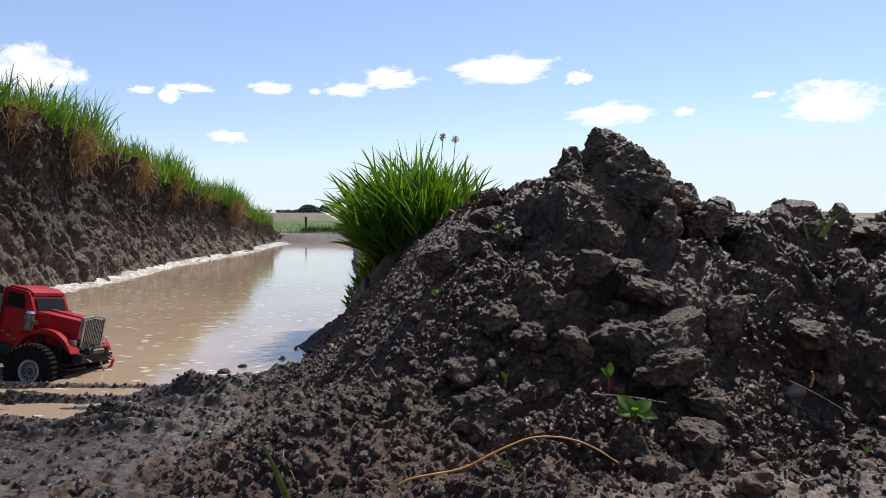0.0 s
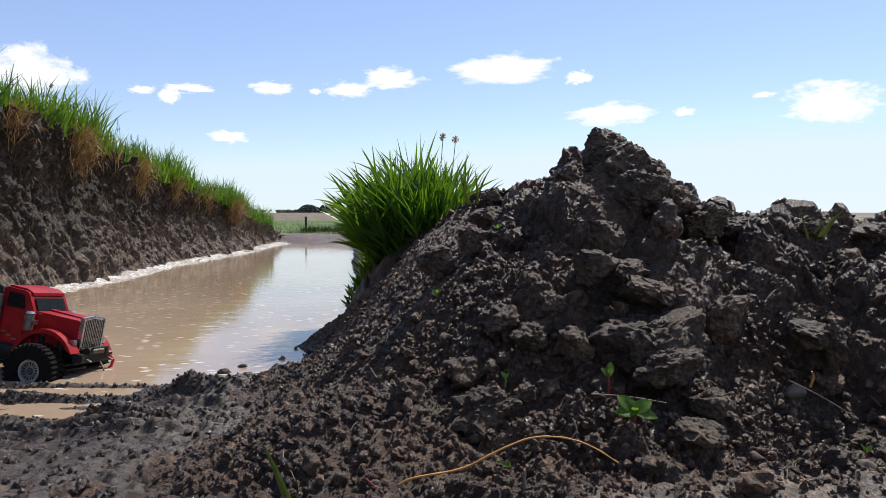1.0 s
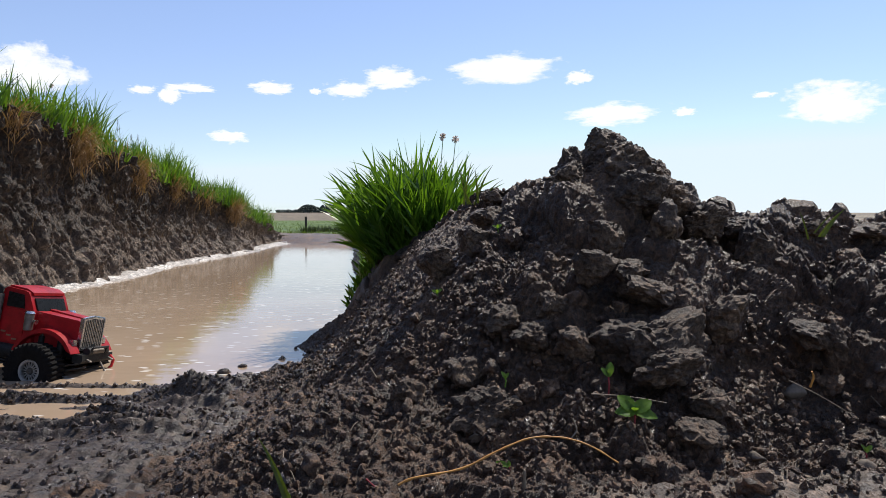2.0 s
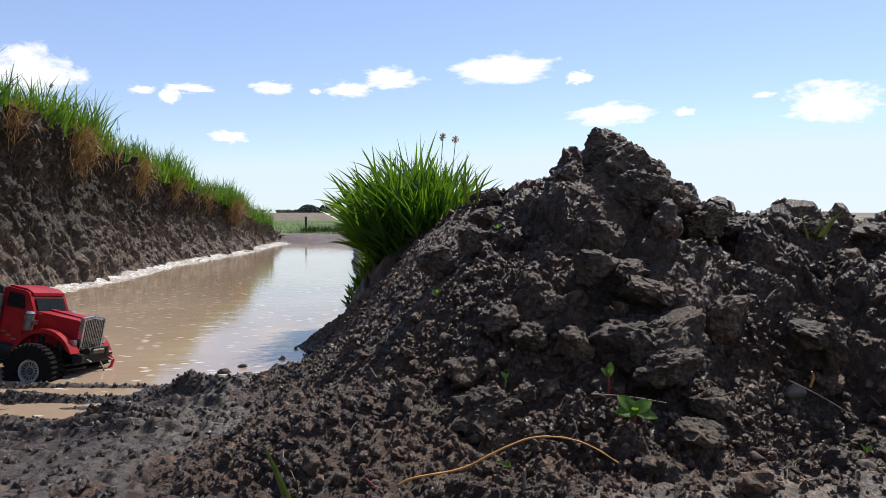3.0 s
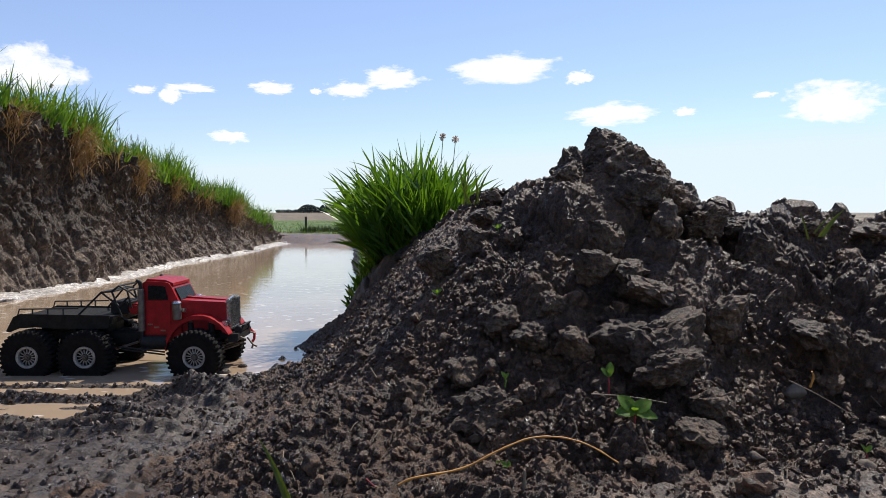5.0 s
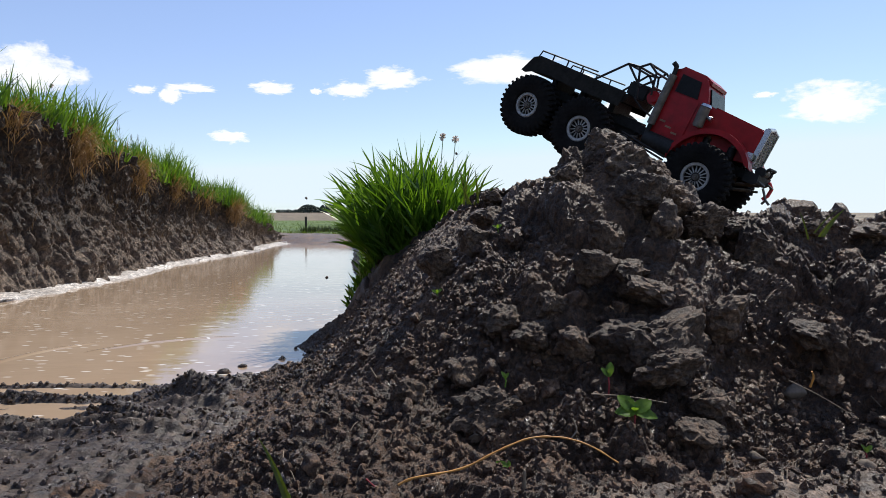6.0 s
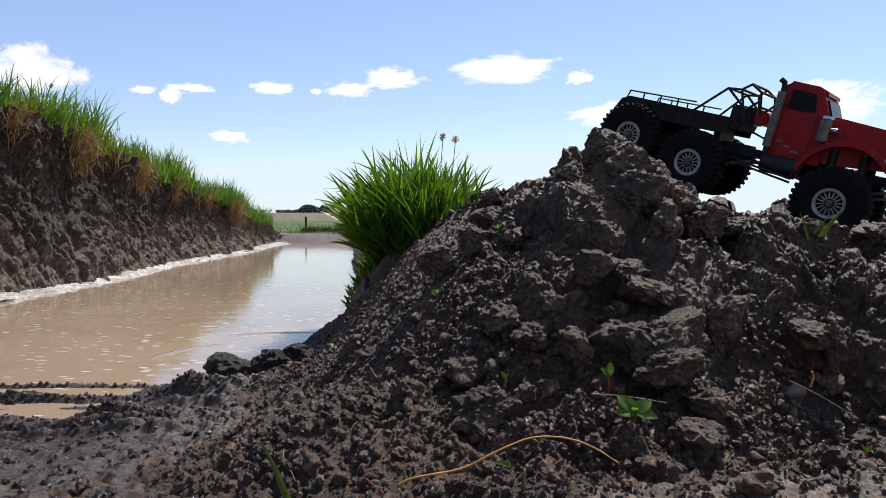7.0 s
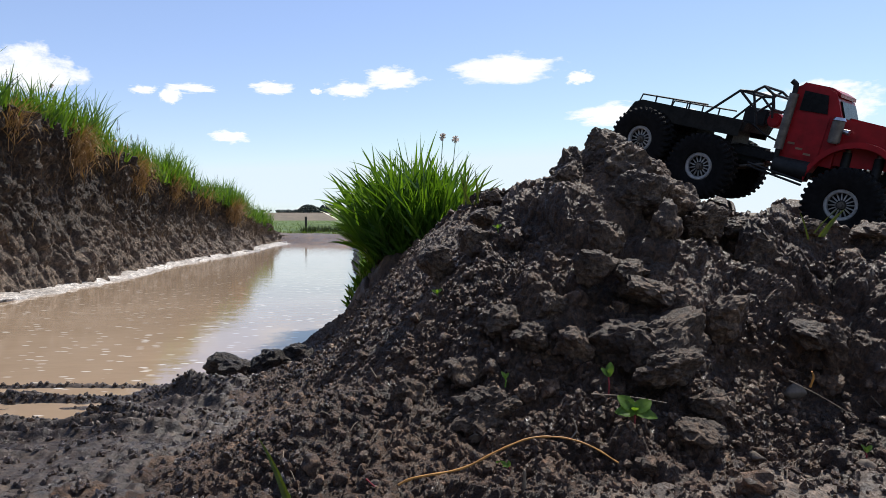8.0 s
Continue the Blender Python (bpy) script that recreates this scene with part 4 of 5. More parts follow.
def on_heap(r, n):
    x, y = r.uniform(-0.62, 1.25, n * 6), 0.58 + 1.5 * r.random(n * 6) ** 1.35
    low = pile_height(x, y) - near_ground(x, y)
    ok = (r.random(len(x)) < smooth(-0.01, 0.1, low) * (0.6 + 0.4 * smooth(-0.1, 0.1, x))) & (y < 2.1) & ~((y < 0.745) & (x > 0.19) & (r.random(len(x)) < 0.25))
    return x[ok][:n], y[ok][:n]


CRUMB = soil("crumb_soil", (0.05, 0.0255, 0.0125), (0.105, 0.055, 0.028), (0.23, 0.135, 0.074), 14.0, 150, (0.8, 0.2), 0.6, 0.9, 0.008)
for n, size, seed, sub in ((9000, 0.0048, 1, 1), (1000, 0.0075, 3, 2)):
    rest = crumbs("loose_soil", n, on_heap, size, CRUMB, seed, sub)
    rest.parent = pile
    tagged(rest, "loose dark crumbs of soil", kind="stuff")


WET = soil("wet_crumb", (0.025, 0.014, 0.0075), (0.05, 0.029, 0.016), (0.09, 0.056, 0.034), 12.0, 150, (0.4, 0.06), 1.0, 0.7, 0.004)


def on_mud(r, n):
    x, y = r.uniform(-1.15, -0.15, n * 4), r.uniform(0.7, 1.72, n * 4)
    half = n * 2
    y[:half] = r.choice([1.48, 1.335, 1.25, 1.6], half) + r.normal(0, 0.02, half)
    low = half + n // 1
    y[half:low] = r.uniform(0.68, 1.2, low - half)
    edge = smooth(-0.75, -0.25, x) * 0.9 + 0.1
    edge[:half] = 0.6
    edge[half:low] = 0.7
    ok = (r.random(n * 4) < edge) & (surface(x, y) > 0.001)
    pick = r.permutation(np.flatnonzero(ok))[:n]
    return x[pick], y[pick]


tagged(crumbs("mud_crumbs", 3800, on_mud, 0.0048, WET, 2), "wet glistening crumbs of mud strewn on the flat", "mud", kind="stuff")


def on_path(r, n):
    return r.uniform(0.05, 0.62, n), 0.62 + 0.22 * r.random(n) ** 0.8


tagged(crumbs("path_crumbs", 1500, on_path, 0.0042, CRUMB, 4), "loose crumbs of soil strewn on packed earth", "soil", kind="stuff")


for x, y, r in ((-0.656, 1.745, 0.011), (-0.572, 1.758, 0.016), (-0.545, 1.83, 0.013), (-0.46, 1.93, 0.012), (-0.5, 1.72, 0.016), (-0.44, 1.78, 0.02)):
    v, f = clod_shape(int(r * 9000), 3, (r * 1.2, r, r * 0.9), 0.2, 7)
    ob = new("mud_clod", raw_mesh("mud_clod", v, f, MUD))
    ob.matrix_basis = pose(x, y, max(0.0, float(surface(x, y))) + r * 0.1 - 0.004, 0, 0, 900 * r)
    tagged(ob, "wet dark mud clod at the water's edge", "mud clod", "clods at the water's edge")

# nearly black: wet earth, with the clods' backlit shade put into the colour
BACKLIT_MUD = soil("backlit_clod", (0.012, 0.007, 0.004), (0.025, 0.015, 0.009), (0.05, 0.032, 0.02), 20.0, 80, (0.8, 0.4), 0.3, 1.0, 0.01)
# the clods that roll down into the water
rolling = []
for k, (w, h) in enumerate(((0.125, 0.068), (0.105, 0.078), (0.075, 0.055))):
    v, f = clod_shape(900 + k, 4, (w * 0.56, (w + h) * 0.25, h * 0.56), 0.24, 5, 0.014)
    ob = tagged(new("mud_clod", raw_mesh("mud_clod", v, f, BACKLIT_MUD, False)), "big dark clod of earth rolling down to the water", "mud clod", "rolling clods")
    rolling.append(ob)

# low wavelets that run over the water after the splash
WAVES = [((-0.55, 1.9), (-1.15, 2.3), 6.4, 7.8), ((-0.5, 1.95), (-0.95, 2.7), 6.5, 8.1), ((-0.5, 2.0), (-0.62, 2.9), 6.3, 7.9), ((-0.75, 1.85), (-1.5, 2.1), 5.3, 6.5),
         ((-0.7, 1.9), (-1.2, 2.6), 5.4, 6.7), ((-0.65, 2.0), (-0.8, 2.9), 5.5, 7.0), ((-0.9, 1.75), (-1.6, 1.85), 5.2, 6.4)]


def wavelet(radius):
    u, v = np.meshgrid(np.linspace(-1, 1, 41), np.linspace(-1, 1, 15))
    a = u * 0.6
    d = radius + 0.035 * v
    high = 0.0045 * np.cos(v * math.pi / 2) ** 2 * np.cos(u * math.pi / 2) ** 1.2 - 0.0012
    return grid_mesh("wavelet", d * np.cos(a) - radius, d * np.sin(a), high, WATER)


wavelets = [tagged(wavelet(0.35 + 0.05 * k), "low smooth wavelet on the muddy water", "wavelet", "wavelets") for k in range(len(WAVES))]

# crumbs flung up by the wheels
flung = []
rng = random.Random(31)
for k in range(34):
    r = rng.uniform(0.0015, 0.004)
    ob = new("flung_crumb", crumb_meshes[k % 6])
    a = (rng.uniform(-0.5, 0.35), rng.uniform(1.5, 1.9))
    b = (a[0] + rng.uniform(-0.5, 0.5), a[1] + rng.uniform(-0.3, 0.3)) if k > 5 else (a[0] + rng.uniform(0.5, 0.8), a[1] - rng.uniform(0.1, 0.5))
    start = 5.25 + 0.5 * (a[0] + 0.5) + rng.uniform(-0.1, 0.1)
    flung.append((ob, r, a, b, start, rng.uniform(0.35, 0.75)))
    ob.scale = (r, r, r)
    tagged(ob, "small dark crumb of mud thrown by a wheel", "mud crumb", "flung crumbs")


# ---- plants and litter on the heap ----
LEAF = leafy("weed_leaf", (0.1, 0.2, 0.03), (0.24, 0.38, 0.08), 40, 0.5, 0.3)
STALK = plain("red_stalk", (0.28, 0.03, 0.035), 0.5, 0.0, 0.3, 200)
STEM = plain("straw_stem", (0.5, 0.23, 0.05), 0.55, 0.0, 0.35, 60, 0.0005)
TWIG = plain("pale_twig", (0.22, 0.165, 0.11), 0.7, 0.0, 0.3, 90, 0.0005)
BROWN = plain("seed_head", (0.06, 0.04, 0.025), 0.8, 0.0, 0.4, 200)
DULL = leafy("dull_grass", (0.05, 0.075, 0.02), (0.13, 0.17, 0.05), 30, 0.35, 0.5)
YELLOW = leafy("yellow_petal", (0.6, 0.42, 0.01), (0.8, 0.62, 0.03), 60, 0.3)
FLUFF = leafy("seed_fluff", (0.7, 0.64, 0.6), (0.85, 0.8, 0.76), 60, 0.85, 0.7, (1, 1, 1))


def leaf_mesh(length, width, fold=0.25, curl=0.3):
    bm = bmesh.new()
    rows = []
    for i in range(9):
        k = i / 8
        w = width * (math.sin(math.pi * min(1, k * 0.9 + 0.08)) ** 0.8) * (1 + 0.12 * (i % 2)) / 2 if i < 8 else 0.0004
        z = curl * length * (k - k * k * 1.2)
        rows.append([bm.verts.new((length * k, y * w, z + fold * abs(y) * w)) for y in (-1, -0.5, 0, 0.5, 1)])
    for p, q in zip(rows, rows[1:]):
        for a in range(4):
            bm.faces.new((p[a], p[a + 1], q[a + 1], q[a]))
    bmesh.ops.solidify(bm, geom=bm.faces[:], thickness=0.0006)
    return bm


def seedling(x, y, stem, leaves, label, red=True):
    z = float(surface(x, y))
    plant = part("seedling", rods([[(0, 0, -0.006), (0.001, 0, stem * 0.5), (0, 0.001, stem)]], 0.0011, 6), STALK if red else LEAF)
    tagged(plant, label, "seedling")
    plant.matrix_basis = pose(x, y, z)
    for turn, rise, length, width in leaves:
        ob = part("leaf", leaf_mesh(length * 0.88, width * 0.88), LEAF, plant, "serrated green leaf")
        ob.matrix_basis = pose(0, 0, stem, 0, -rise, turn) @ pose(0, 0, 0, 45 * math.cos(radians(turn)), 0, 0)
    return plant


seedling(0.222, 0.781, 0.014, [(150, 42, 0.03, 0.019), (190, 4, 0.027, 0.017), (15, 30, 0.029, 0.018), (-18, -8, 0.03, 0.015), (80, 65, 0.015, 0.01), (265, 50, 0.012, 0.009)], "low green weed with broad serrated leaves in the soil")
seedling(0.208, 0.848, 0.022, [(60, 62, 0.022, 0.011), (160, 50, 0.016, 0.009), (20, 70, 0.015, 0.008)], "small red-stemmed seedling with two upright leaves")
seedling(0.083, 0.9, 0.006, [(160, 60, 0.012, 0.006), (20, 55, 0.01, 0.005)], "tiny yellow-green sprout between clods", False)
seedling(0.504, 0.8, 0.008, [(170, 60, 0.012, 0.006), (10, 45, 0.013, 0.006)], "tiny reddish sprout between clods")
seedling(0.075, 0.765, 0.006, [(170, 20, 0.018, 0.007), (80, 65, 0.008, 0.005)], "tiny green sprout under a straw stem")
seedling(-0.17, 0.73, 0.004, [(120, 60, 0.014, 0.009), (60, 75, 0.012, 0.008)], "tiny green sprout beside a grass blade", False)
for x, y in ((-0.01, 1.15), (0.0, 1.32), (0.1, 1.25), (0.13, 1.9), (0.07, 1.5)):
    seedling(x, y, 0.008, [(150, 30, 0.014, 0.006), (30, 40, 0.016, 0.006), (270, 50, 0.012, 0.005)], "small green weed on the slope", False)


def litter(name, line, r, mat, label, category):
    curve = bpy.data.curves.new(name, "CURVE")
    curve.dimensions, curve.bevel_depth, curve.bevel_resolution, curve.use_fill_caps = "3D", r, 3, True
    sp = curve.splines.new("POLY")
    pts = []
    line = [Vector(p) for p in line]
    for i in range(len(line) - 1):
        a, b, c, d = line[max(0, i - 1)], line[i], line[i + 1], line[min(len(line) - 1, i + 2)]
        for s in range(6):
            t = s / 6
            pts.append(0.5 * (2 * b + (c - a) * t + (2 * a - 5 * b + 4 * c - d) * t * t + (3 * b - a - 3 * c + d) * t ** 3))
    pts.append(line[-1])
    sp.points.add(len(pts) - 1)
    for q, (p, k) in zip(sp.points, zip(pts, range(len(pts)))):
        q.co = (*p, 1)
        q.radius = 1 - 0.45 * k / len(pts) + 0.15 * math.sin(k * 1.7)
    curve.materials.append(mat)
    return tagged(new(name, curve), label, category)


litter("straw_stem", [(-0.047, 0.7, 0.128), (-0.03, 0.702, 0.135), (0.02, 0.71, 0.142), (0.06, 0.72, 0.158), (0.095, 0.73, 0.168), (0.13, 0.735, 0.167), (0.16, 0.728, 0.16), (0.188, 0.718, 0.145)], 0.0014, STEM, "bent golden straw stem lying over the crumbs", "stem")
litter("twig", [(0.176, 0.8, 0.198), (0.22, 0.795, 0.196), (0.262, 0.79, 0.19)], 0.0009, TWIG, "thin pale twig lying on the soil", "twig")
litter("twig", [(0.148, 0.77, 0.178), (0.152, 0.765, 0.166), (0.145, 0.76, 0.158)], 0.0012, TWIG, "short curled pale rootlet", "twig")
litter("twig", [(0.44, 0.86, 0.2), (0.47, 0.84, 0.185), (0.5, 0.81, 0.165)], 0.0007, TWIG, "thin brown twig leaning on the slope", "twig")
litter("twig", [(0.46, 0.845, 0.195), (0.461, 0.84, 0.208), (0.458, 0.838, 0.216)], 0.0016, STEM, "short orange dry stalk in soil", "twig")
litter("twig", [(-0.083, 0.72, 0.127), (-0.073, 0.718, 0.119)], 0.001, STALK, "tiny red rootlet on soil", "twig")
litter("twig", [(0.085, 0.70, 0.125), (0.085, 0.698, 0.145)], 0.0022, TWIG, "short upright broken stalk", "twig")
litter("twig", [(-0.1, 0.93, 0.2), (-0.09, 0.92, 0.188)], 0.001, TWIG, "short pale rootlet on soil", "twig")
rng = random.Random(12)
for k in range(26):
    x, y, a = rng.uniform(-0.2, 0.6), rng.uniform(0.68, 1.0), rng.uniform(0, 6.28)
    L = rng.uniform(0.008, 0.022)
    z = float(surface(x, y)) + 0.003
    x2, y2 = x + L * math.cos(a), y + L * math.sin(a)
    if abs(float(surface(x2, y2)) - z) > 0.01:
        continue
    litter("rootlet", [(x, y, z), ((x + x2) / 2, (y + y2) / 2, z + 0.006), (x2, y2, float(surface(x2, y2)) + 0.002)], 0.0007, TWIG, "short pale dead rootlet on the soil", "rootlet")


def grass_blade(root, tip, width, label, sag=0.0):
    a, b = Vector(root), Vector(tip)
    bm = bmesh.new()
    rows = []
    for i in range(9):
        k = i / 8
        p = a.lerp(b, k) + Vector((0, 0, sag * math.sin(math.pi * k)))
        w = width * (1 - k ** 1.6) / 2 + 0.0003
        rows.append([bm.verts.new(p + Vector((-w, 0, 0))), bm.verts.new(p + Vector((0, w * 0.5, 0))), bm.verts.new(p + Vector((w, 0, 0)))])
    for p, q in zip(rows, rows[1:]):
        bm.faces.new((p[0], p[1], q[1], q[0]))
        bm.faces.new((p[1], p[2], q[2], q[1]))
    bmesh.ops.solidify(bm, geom=bm.faces[:], thickness=0.0005)
    return tagged(part("grass_sprig", bm, DULL), label, "grass blade")


grass_blade((-0.152, 0.69, 0.09), (-0.192, 0.7, 0.178), 0.009, "single broad grass blade standing in the soil", 0.008)
grass_blade((-0.16, 0.7, 0.09), (-0.172, 0.7, 0.135), 0.006, "short thin grass blade", 0.002)
grass_blade((0.61, 1.1, 0.375), (0.647, 1.1, 0.42), 0.011, "single bright green grass blade on the crest", 0.004)
grass_blade((0.6, 1.12, 0.37), (0.585, 1.12, 0.415), 0.003, "thin grass blade on the crest", 0.004)
grass_blade((0.615, 1.13, 0.38), (0.655, 1.13, 0.42), 0.003, "thin grass blade on the crest", 0.004)
for k, (x, dx, dz) in enumerate(((0.07, -0.03, 0.09), (0.09, 0.05, 0.09), (0.1, -0.01, 0.08), (0.11, 0.06, 0.05), (0.08, -0.05, 0.05), (0.06, 0.02, 0.1), (0.12, 0.03, 0.03))):
    grass_blade((x, 1.93 + 0.01 * k, 0.44), (x + dx, 1.93, 0.46 + dz), 0.006, "thin green grass blade on the crest", 0.012)


# ---- flowers on the bank and in the tuft ----
def stalk_flower(root, height, lean, kind):
    tip = Vector((lean, 0.3 * lean, height))
    ob = part("wild_flower", rods([[(0, 0, -0.03), (lean * 0.3, 0, height * 0.5), tuple(tip)]], 0.0013, 5), GRASS)
    ob.matrix_basis = pose(*root)
    bm = bmesh.new()
    if kind == "seed":
        for s in range(5):
            bmesh.ops.create_icosphere(bm, subdivisions=1, radius=0.0045 - 0.0005 * s, matrix=Matrix.Translation(tip + Vector((0.002 * (s % 2), 0, 0.009 * s))))
        part("seed_head", bm, BROWN, ob)
        tagged(ob, "thin stalk with a brown seed head", "wild flower", "seed stalks on the bank")
    else:
        for s in range(40):
            d = Vector((random.gauss(0, 1), random.gauss(0, 1), random.gauss(0.2, 1))).normalized()
            if kind == "yellow":
                d = Vector((d.x, d.y, abs(d.z) * 0.4)).normalized()
            add_rod(bm, tip, tip + d * 0.014, 0.0012, 0.002, 4)
        part("head", bm, YELLOW if kind == "yellow" else FLUFF, ob)
        tagged(ob, "yellow dandelion in bloom" if kind == "yellow" else "dandelion gone to white fluff", "wild flower", "dandelions")


random.seed(5)
rng = random.Random(21)
for k in range(150):
    y = 2.6 + 6.0 * rng.random() ** 1.5
    x = float(bank_foot(np.array(y))) - rng.uniform(0.1, 0.6)
    stalk_flower((x, y, float(bank_top(np.array(y))) - 0.03), rng.uniform(0.2, 0.32), rng.uniform(-0.04, 0.05), "seed" if k % 9 else "white")
for y, dx in ((4.9, 0.0), (5.3, 0.02), (5.6, -0.03), (6.2, 0.0), (7.3, 0.0), (7.9, -0.02), (8.2, -0.05), (8.4, -0.1), (8.6, -0.05)):
    stalk_flower((float(bank_foot(np.array(y))) - 0.08 + dx, y, float(bank_top(np.array(y))) - 0.03), 0.12, 0.03, "yellow")
stalk_flower((-0.02, 2.42, 0.3), 0.385, 0.02, "white")
stalk_flower((0.02, 2.45, 0.32), 0.36, 0.025, "white")

# ---- the far end ----
POST = plain("weathered_post", (0.04, 0.032, 0.025), 0.9, 0.0, 0.4, 12, 0.003)
post = part("fence_post", rods([[(0, 0, -0.1), (0.004, 0, 0.12), (0, 0, 0.28)]], 0.022, 10), POST)
tagged(post, "short weathered wooden post in the meadow", "fence post").matrix_basis = pose(-2.62, 13.0, 0.1, 0, 2, 0)
MEADOW_GRASS = leafy("meadow_grass", (0.05, 0.09, 0.015), (0.17, 0.22, 0.06), 1.0, 0.3, 0.6)
rng = random.Random(8)


def meadow_root(i):
    y = 10.9 + 26 * rng.random() ** 1.7
    x = rng.uniform(-0.62, -0.06) * y
    return x, y, float(ground_height(np.array(x), np.array(y))) - 0.01


v, f = blades(9000, meadow_root, 0.07, 0.014, 0.6, rng, 3, 1.0)
tagged(new("meadow_grass", raw_mesh("meadow_grass", v, f, MEADOW_GRASS)), "sunlit green meadow grass beyond the ditch", "grass", kind="stuff")
DARKGREEN = leafy("dark_weed", (0.02, 0.035, 0.012), (0.05, 0.07, 0.02), 3, 0.2, 0.7)


def weed_root(i):
    x = -2.62 + rng.uniform(0.0, 0.75)
    return x, 12.6 + rng.uniform(-0.2, 0.2), 0.08


v, f = blades(500, weed_root, 0.15, 0.02, 0.6, rng, 3, 1.0)
tagged(new("dark_weeds", raw_mesh("dark_weeds", v, f, DARKGREEN)), "dark weeds round the post's foot", "weeds", kind="stuff")

WOODS = plain("far_foliage", (0.05, 0.065, 0.05), 0.95, 0.0, 0.5, 0.6)
r = np.random.default_rng(3)
shapes = [clod_shape(1200 + k, 1, (1, 1, 0.9), 0.3, 3) for k in range(8)]
out = []
for k in range(1500):
    x = r.uniform(-98, -50) if k % 5 else r.uniform(-130, 160)
    tall = (2.2 + 3.2 * abs(math.sin(x * 0.21) * math.sin(x * 0.077 + 1))) * (1 if x > -85 else 0.5) if k % 5 else 1.6
    v, f = shapes[k % 8]
    s = r.uniform(0.4, 1.0)
    out.append((v * s + np.array([x, 410 + r.uniform(-6, 6), 1.7 + tall * r.random() ** 0.8]), f))
v, f = joined(out)
tagged(new("far_woods", raw_mesh("far_woods", v, f, WOODS, False)), "dark row of distant trees on the skyline", "woods", kind="stuff")


# ---- what moves ----
# seconds, place of the middle axle, turn towards the camera's side, nose down, lean; rise of rear, middle and front axle
DRIVE = [(0.0, -1.286, 1.832, 0.0475, 8.96, 8.0, -7.3, 0, 0, 0), (4.3, -1.286, 1.832, 0.0475, 8.96, 8.0, -7.3, 0, 0, 0),
         (4.4, -1.282, 1.832, 0.0475, 8.9, 8.0, -7.2, 0, 0, 0), (4.5, -1.274, 1.831, 0.047, 8.8, 8.0, -7.0, 0, 0, 0), (4.6, -1.257, 1.83, 0.046, 8.5, 7.5, -6.5, 0, 0, 0),
         (4.7, -1.217, 1.828, 0.045, 8, 6.5, -6, 0, 0, 0), (4.85, -1.1, 1.83, 0.042, 3, 3, -3, 0, 0, 0), (5.0, -0.92, 1.85, 0.045, 0, 0, 0, 0, 0, 0), (5.2, -0.6, 1.88, 0.1, 2, -16, 0, 0, 0, 0),
         (5.4, -0.24, 1.88, 0.25, 8, -28, 2, 0, 0, 0), (5.6, 0.05, 1.8, 0.44, 20, -31, 3, -0.01, 0, -0.012), (5.8, 0.3105, 1.6497, 0.5616, 38.1, -23.2, 3.2, -0.022, -0.007, -0.022),
         (6.0, 0.373, 1.6277, 0.6061, 36.6, 26.0, -2.0, -0.007, -0.0075, 0.0007), (6.2, 0.405, 1.624, 0.588, 36.0, 21, -1.7, -0.007, 0.005, -0.001), (6.5, 0.4675, 1.6175, 0.5783, 34.8, 18.0, -1.35, -0.007, 0.014, -0.0025),
         (6.75, 0.545, 1.57, 0.545, 37, 16.8, 0.3, 0.012, 0.002, -0.01), (7.0, 0.5918, 1.5404, 0.5283, 39.1, 16.3, 1.3, 0.024, -0.004, -0.016), (7.6, 0.5938, 1.5402, 0.528, 39.3, 16.3, 1.3, 0.024, -0.004, -0.016),
         (8.0, 0.6202, 1.532, 0.5217, 42.7, 15.9, 1.6, 0.023, -0.0056, -0.014)]


def truck_pose(r):
    t, x, y, z, yaw, dip, lean = r[:7]
    return pose(x, y, z, 0, 0, -yaw) @ pose(0, 0, 0, 0, dip, 0) @ pose(0, 0, 0, lean, 0, 0)


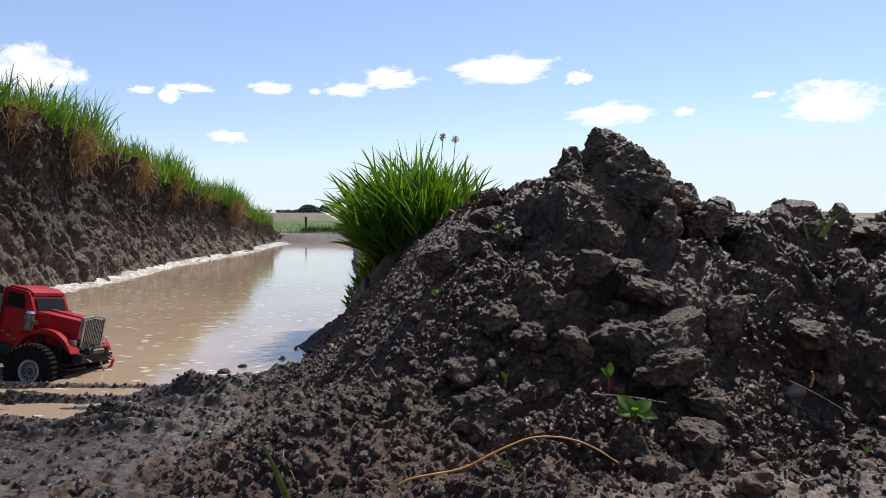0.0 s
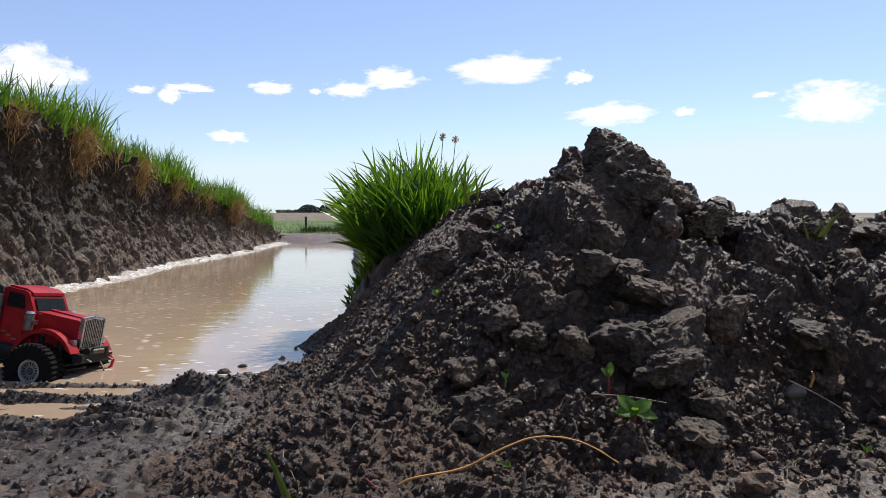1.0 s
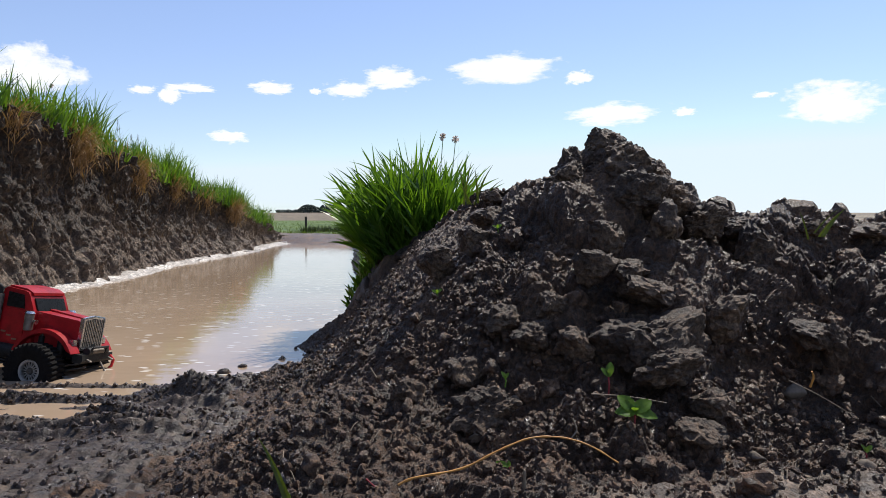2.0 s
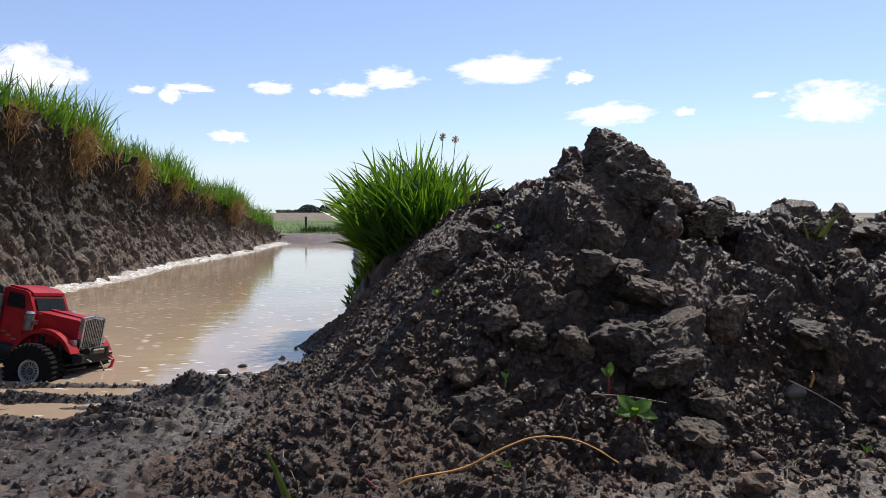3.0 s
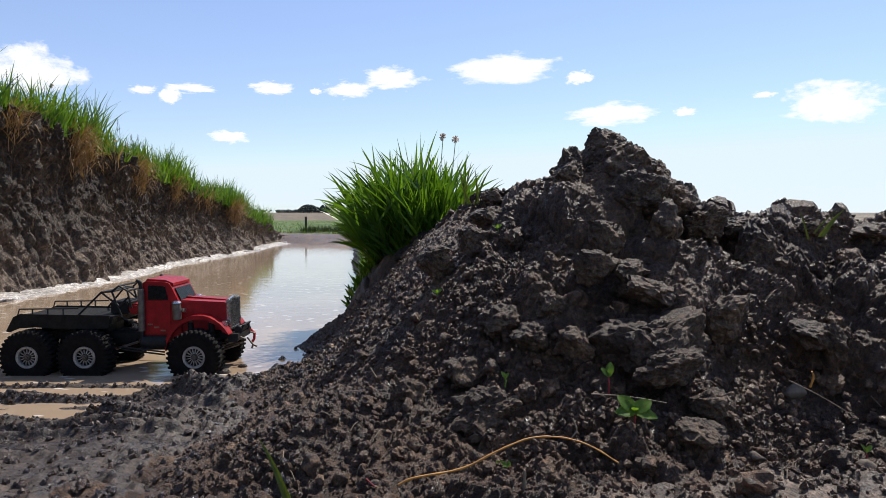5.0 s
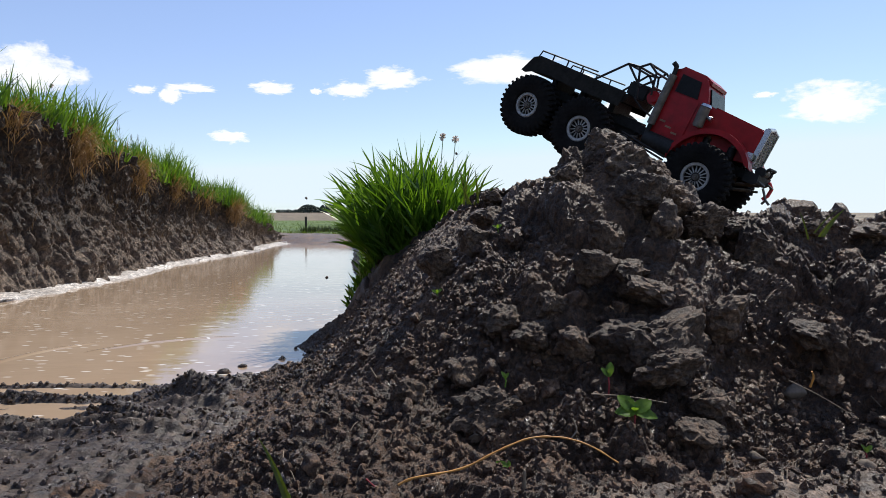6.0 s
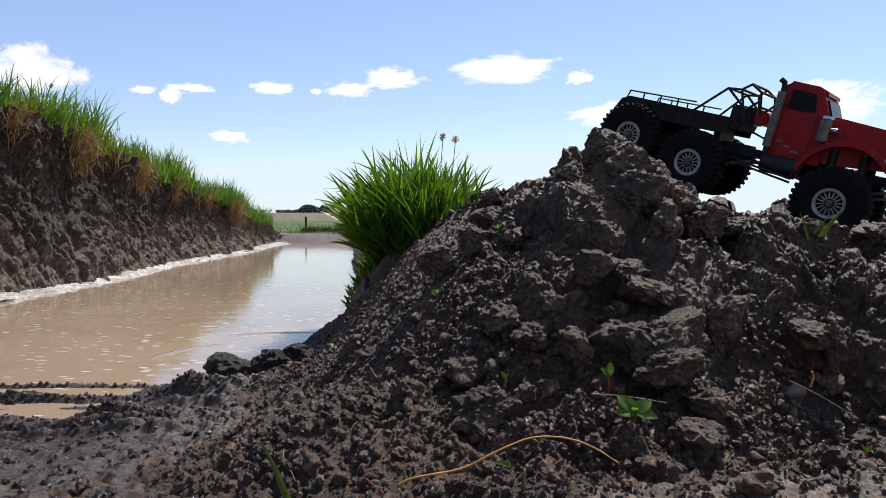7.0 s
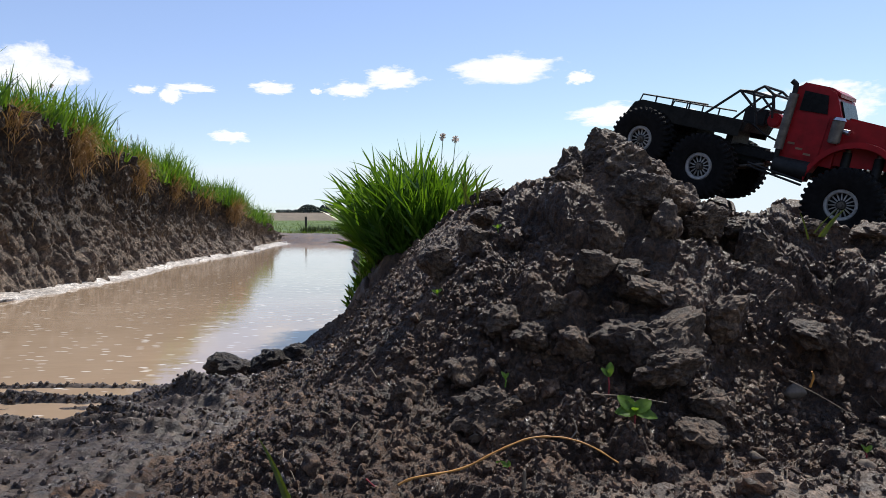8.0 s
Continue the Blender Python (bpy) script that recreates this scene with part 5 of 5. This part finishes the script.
def motions():
    walk(truck, [(r[0], truck_pose(r)) for r in DRIVE])
    # the wheels roll with the way made good, in steps that stay under a quarter turn
    times = [r[0] for r in DRIVE]
    fine = [0.0, 4.3] + [4.4 + 0.04 * k for k in range(66)] + [7.6, 7.8, 8.0]
    col = lambda k: np.interp(fine, times, [r[k] for r in DRIVE])
    place = np.stack([col(1), col(2), col(3)], -1)
    turn = np.concatenate([[0], np.cumsum(np.linalg.norm(np.diff(place, axis=0), axis=1))]) / 0.07
    for k, x in enumerate((REAR, 0.0, FRONT)):
        rise = col(7 + k)
        for wx_, s, w in wheels:
            if wx_ == x:
                walk(w, [(t, pose(x, 0.084 if s > 0 else -0.1, z, 0, math.degrees(a), 0)) for t, a, z in zip(fine, turn, rise)])
        walk(axles[k][1], [(r[0], pose(x, 0, r[7 + k])) for r in DRIVE])
    # clods roll down the left slope and come to rest at the water's edge
    ways = [[(0.0, -0.1, 2.16, 0.28), (5.95, -0.1, 2.16, 0.28), (6.1, -0.143, 2.05, 0.235), (6.2, -0.243, 2.05, 0.155), (6.3, -0.307, 1.95, 0.1), (6.4, -0.394, 1.82, 0.06),
             (6.5, -0.44, 1.74, 0.03), (6.6, -0.485, 1.74, 0.03), (6.8, -0.54, 1.71, 0.02), (7.0, -0.53, 1.72, 0.016), (8.0, -0.53, 1.72, 0.016)],
            [(0.0, -0.05, 2.18, 0.32), (6.2, -0.05, 2.18, 0.32), (6.3, -0.14, 2.08, 0.26), (6.4, -0.265, 2.03, 0.145), (6.5, -0.315, 1.91, 0.085), (6.6, -0.394, 1.82, 0.06),
             (6.8, -0.455, 1.74, 0.03), (7.0, -0.445, 1.75, 0.024), (8.0, -0.445, 1.75, 0.024)],
            [(0.0, 0.0, 2.16, 0.34), (6.55, 0.0, 2.16, 0.34), (6.7, -0.16, 2.05, 0.25), (6.8, -0.26, 2.03, 0.155), (6.9, -0.34, 1.9, 0.07), (7.0, -0.395, 1.8, 0.03), (8.0, -0.395, 1.8, 0.03)]]
    for ob, way in zip(rolling, ways):
        a, rows = 0.0, []
        for p, q in zip([way[0]] + way, way):
            a -= min(80.0, math.degrees((Vector(q[1:]) - Vector(p[1:])).length / 0.075))
            rows.append((q[0], pose(*q[1:], 0, a, 20)))
        # it comes to rest on its flat side
        whole = round(a / 180) * 180 / a
        a, rows = 0.0, []
        for p, q in zip([way[0]] + way, way):
            a -= min(80.0, math.degrees((Vector(q[1:]) - Vector(p[1:])).length / 0.075)) * whole
            rows.append((q[0], pose(*q[1:], 0, a, 20)))
        walk(ob, rows)
    # crumbs fly in arcs and drop back to earth or water
    for ob, r, a, b, start, span in flung:
        za, zb = max(0.0, float(surface(*a))) + r * 0.3, max(-0.004, float(surface(*b))) + r * 0.3
        rows = [(0.0, pose(*a, za)), (start, pose(*a, za))]
        for k in range(1, 7):
            u = k / 6
            rise = 4.9 * span * span * u * (1 - u)
            rows.append((start + span * u, pose(a[0] + (b[0] - a[0]) * u, a[1] + (b[1] - a[1]) * u, za + (zb - za) * u + rise, 0, 50 * k, 0)))
        rows.append((8.0, rows[-1][1]))
        walk(ob, rows)
    # wavelets run out from where the clods fell in, and die down
    for ob, (at, to, begin, end) in zip(wavelets, WAVES):
        turn = math.degrees(math.atan2(to[1] - at[1], to[0] - at[0]))
        mid = ((at[0] + to[0]) / 2, (at[1] + to[1]) / 2)
        walk(ob, [(0.0, pose(*at, -0.02, 0, 0, turn)), (begin, pose(*at, -0.012, 0, 0, turn)), ((begin + end) / 2, pose(*mid, 0.0, 0, 0, turn)), (end, pose(*to, -0.006, 0, 0, turn)), (8.2, pose(*to, -0.02, 0, 0, turn))])
    for c in clouds:
        m = c.matrix_basis.copy()
        c.scale = m.to_scale()
        side = Vector((1.3, 0, 0))
        walk(c, [(0.0, Matrix.Translation(-side) @ m), (8.0, Matrix.Translation(side) @ m)])


motions()
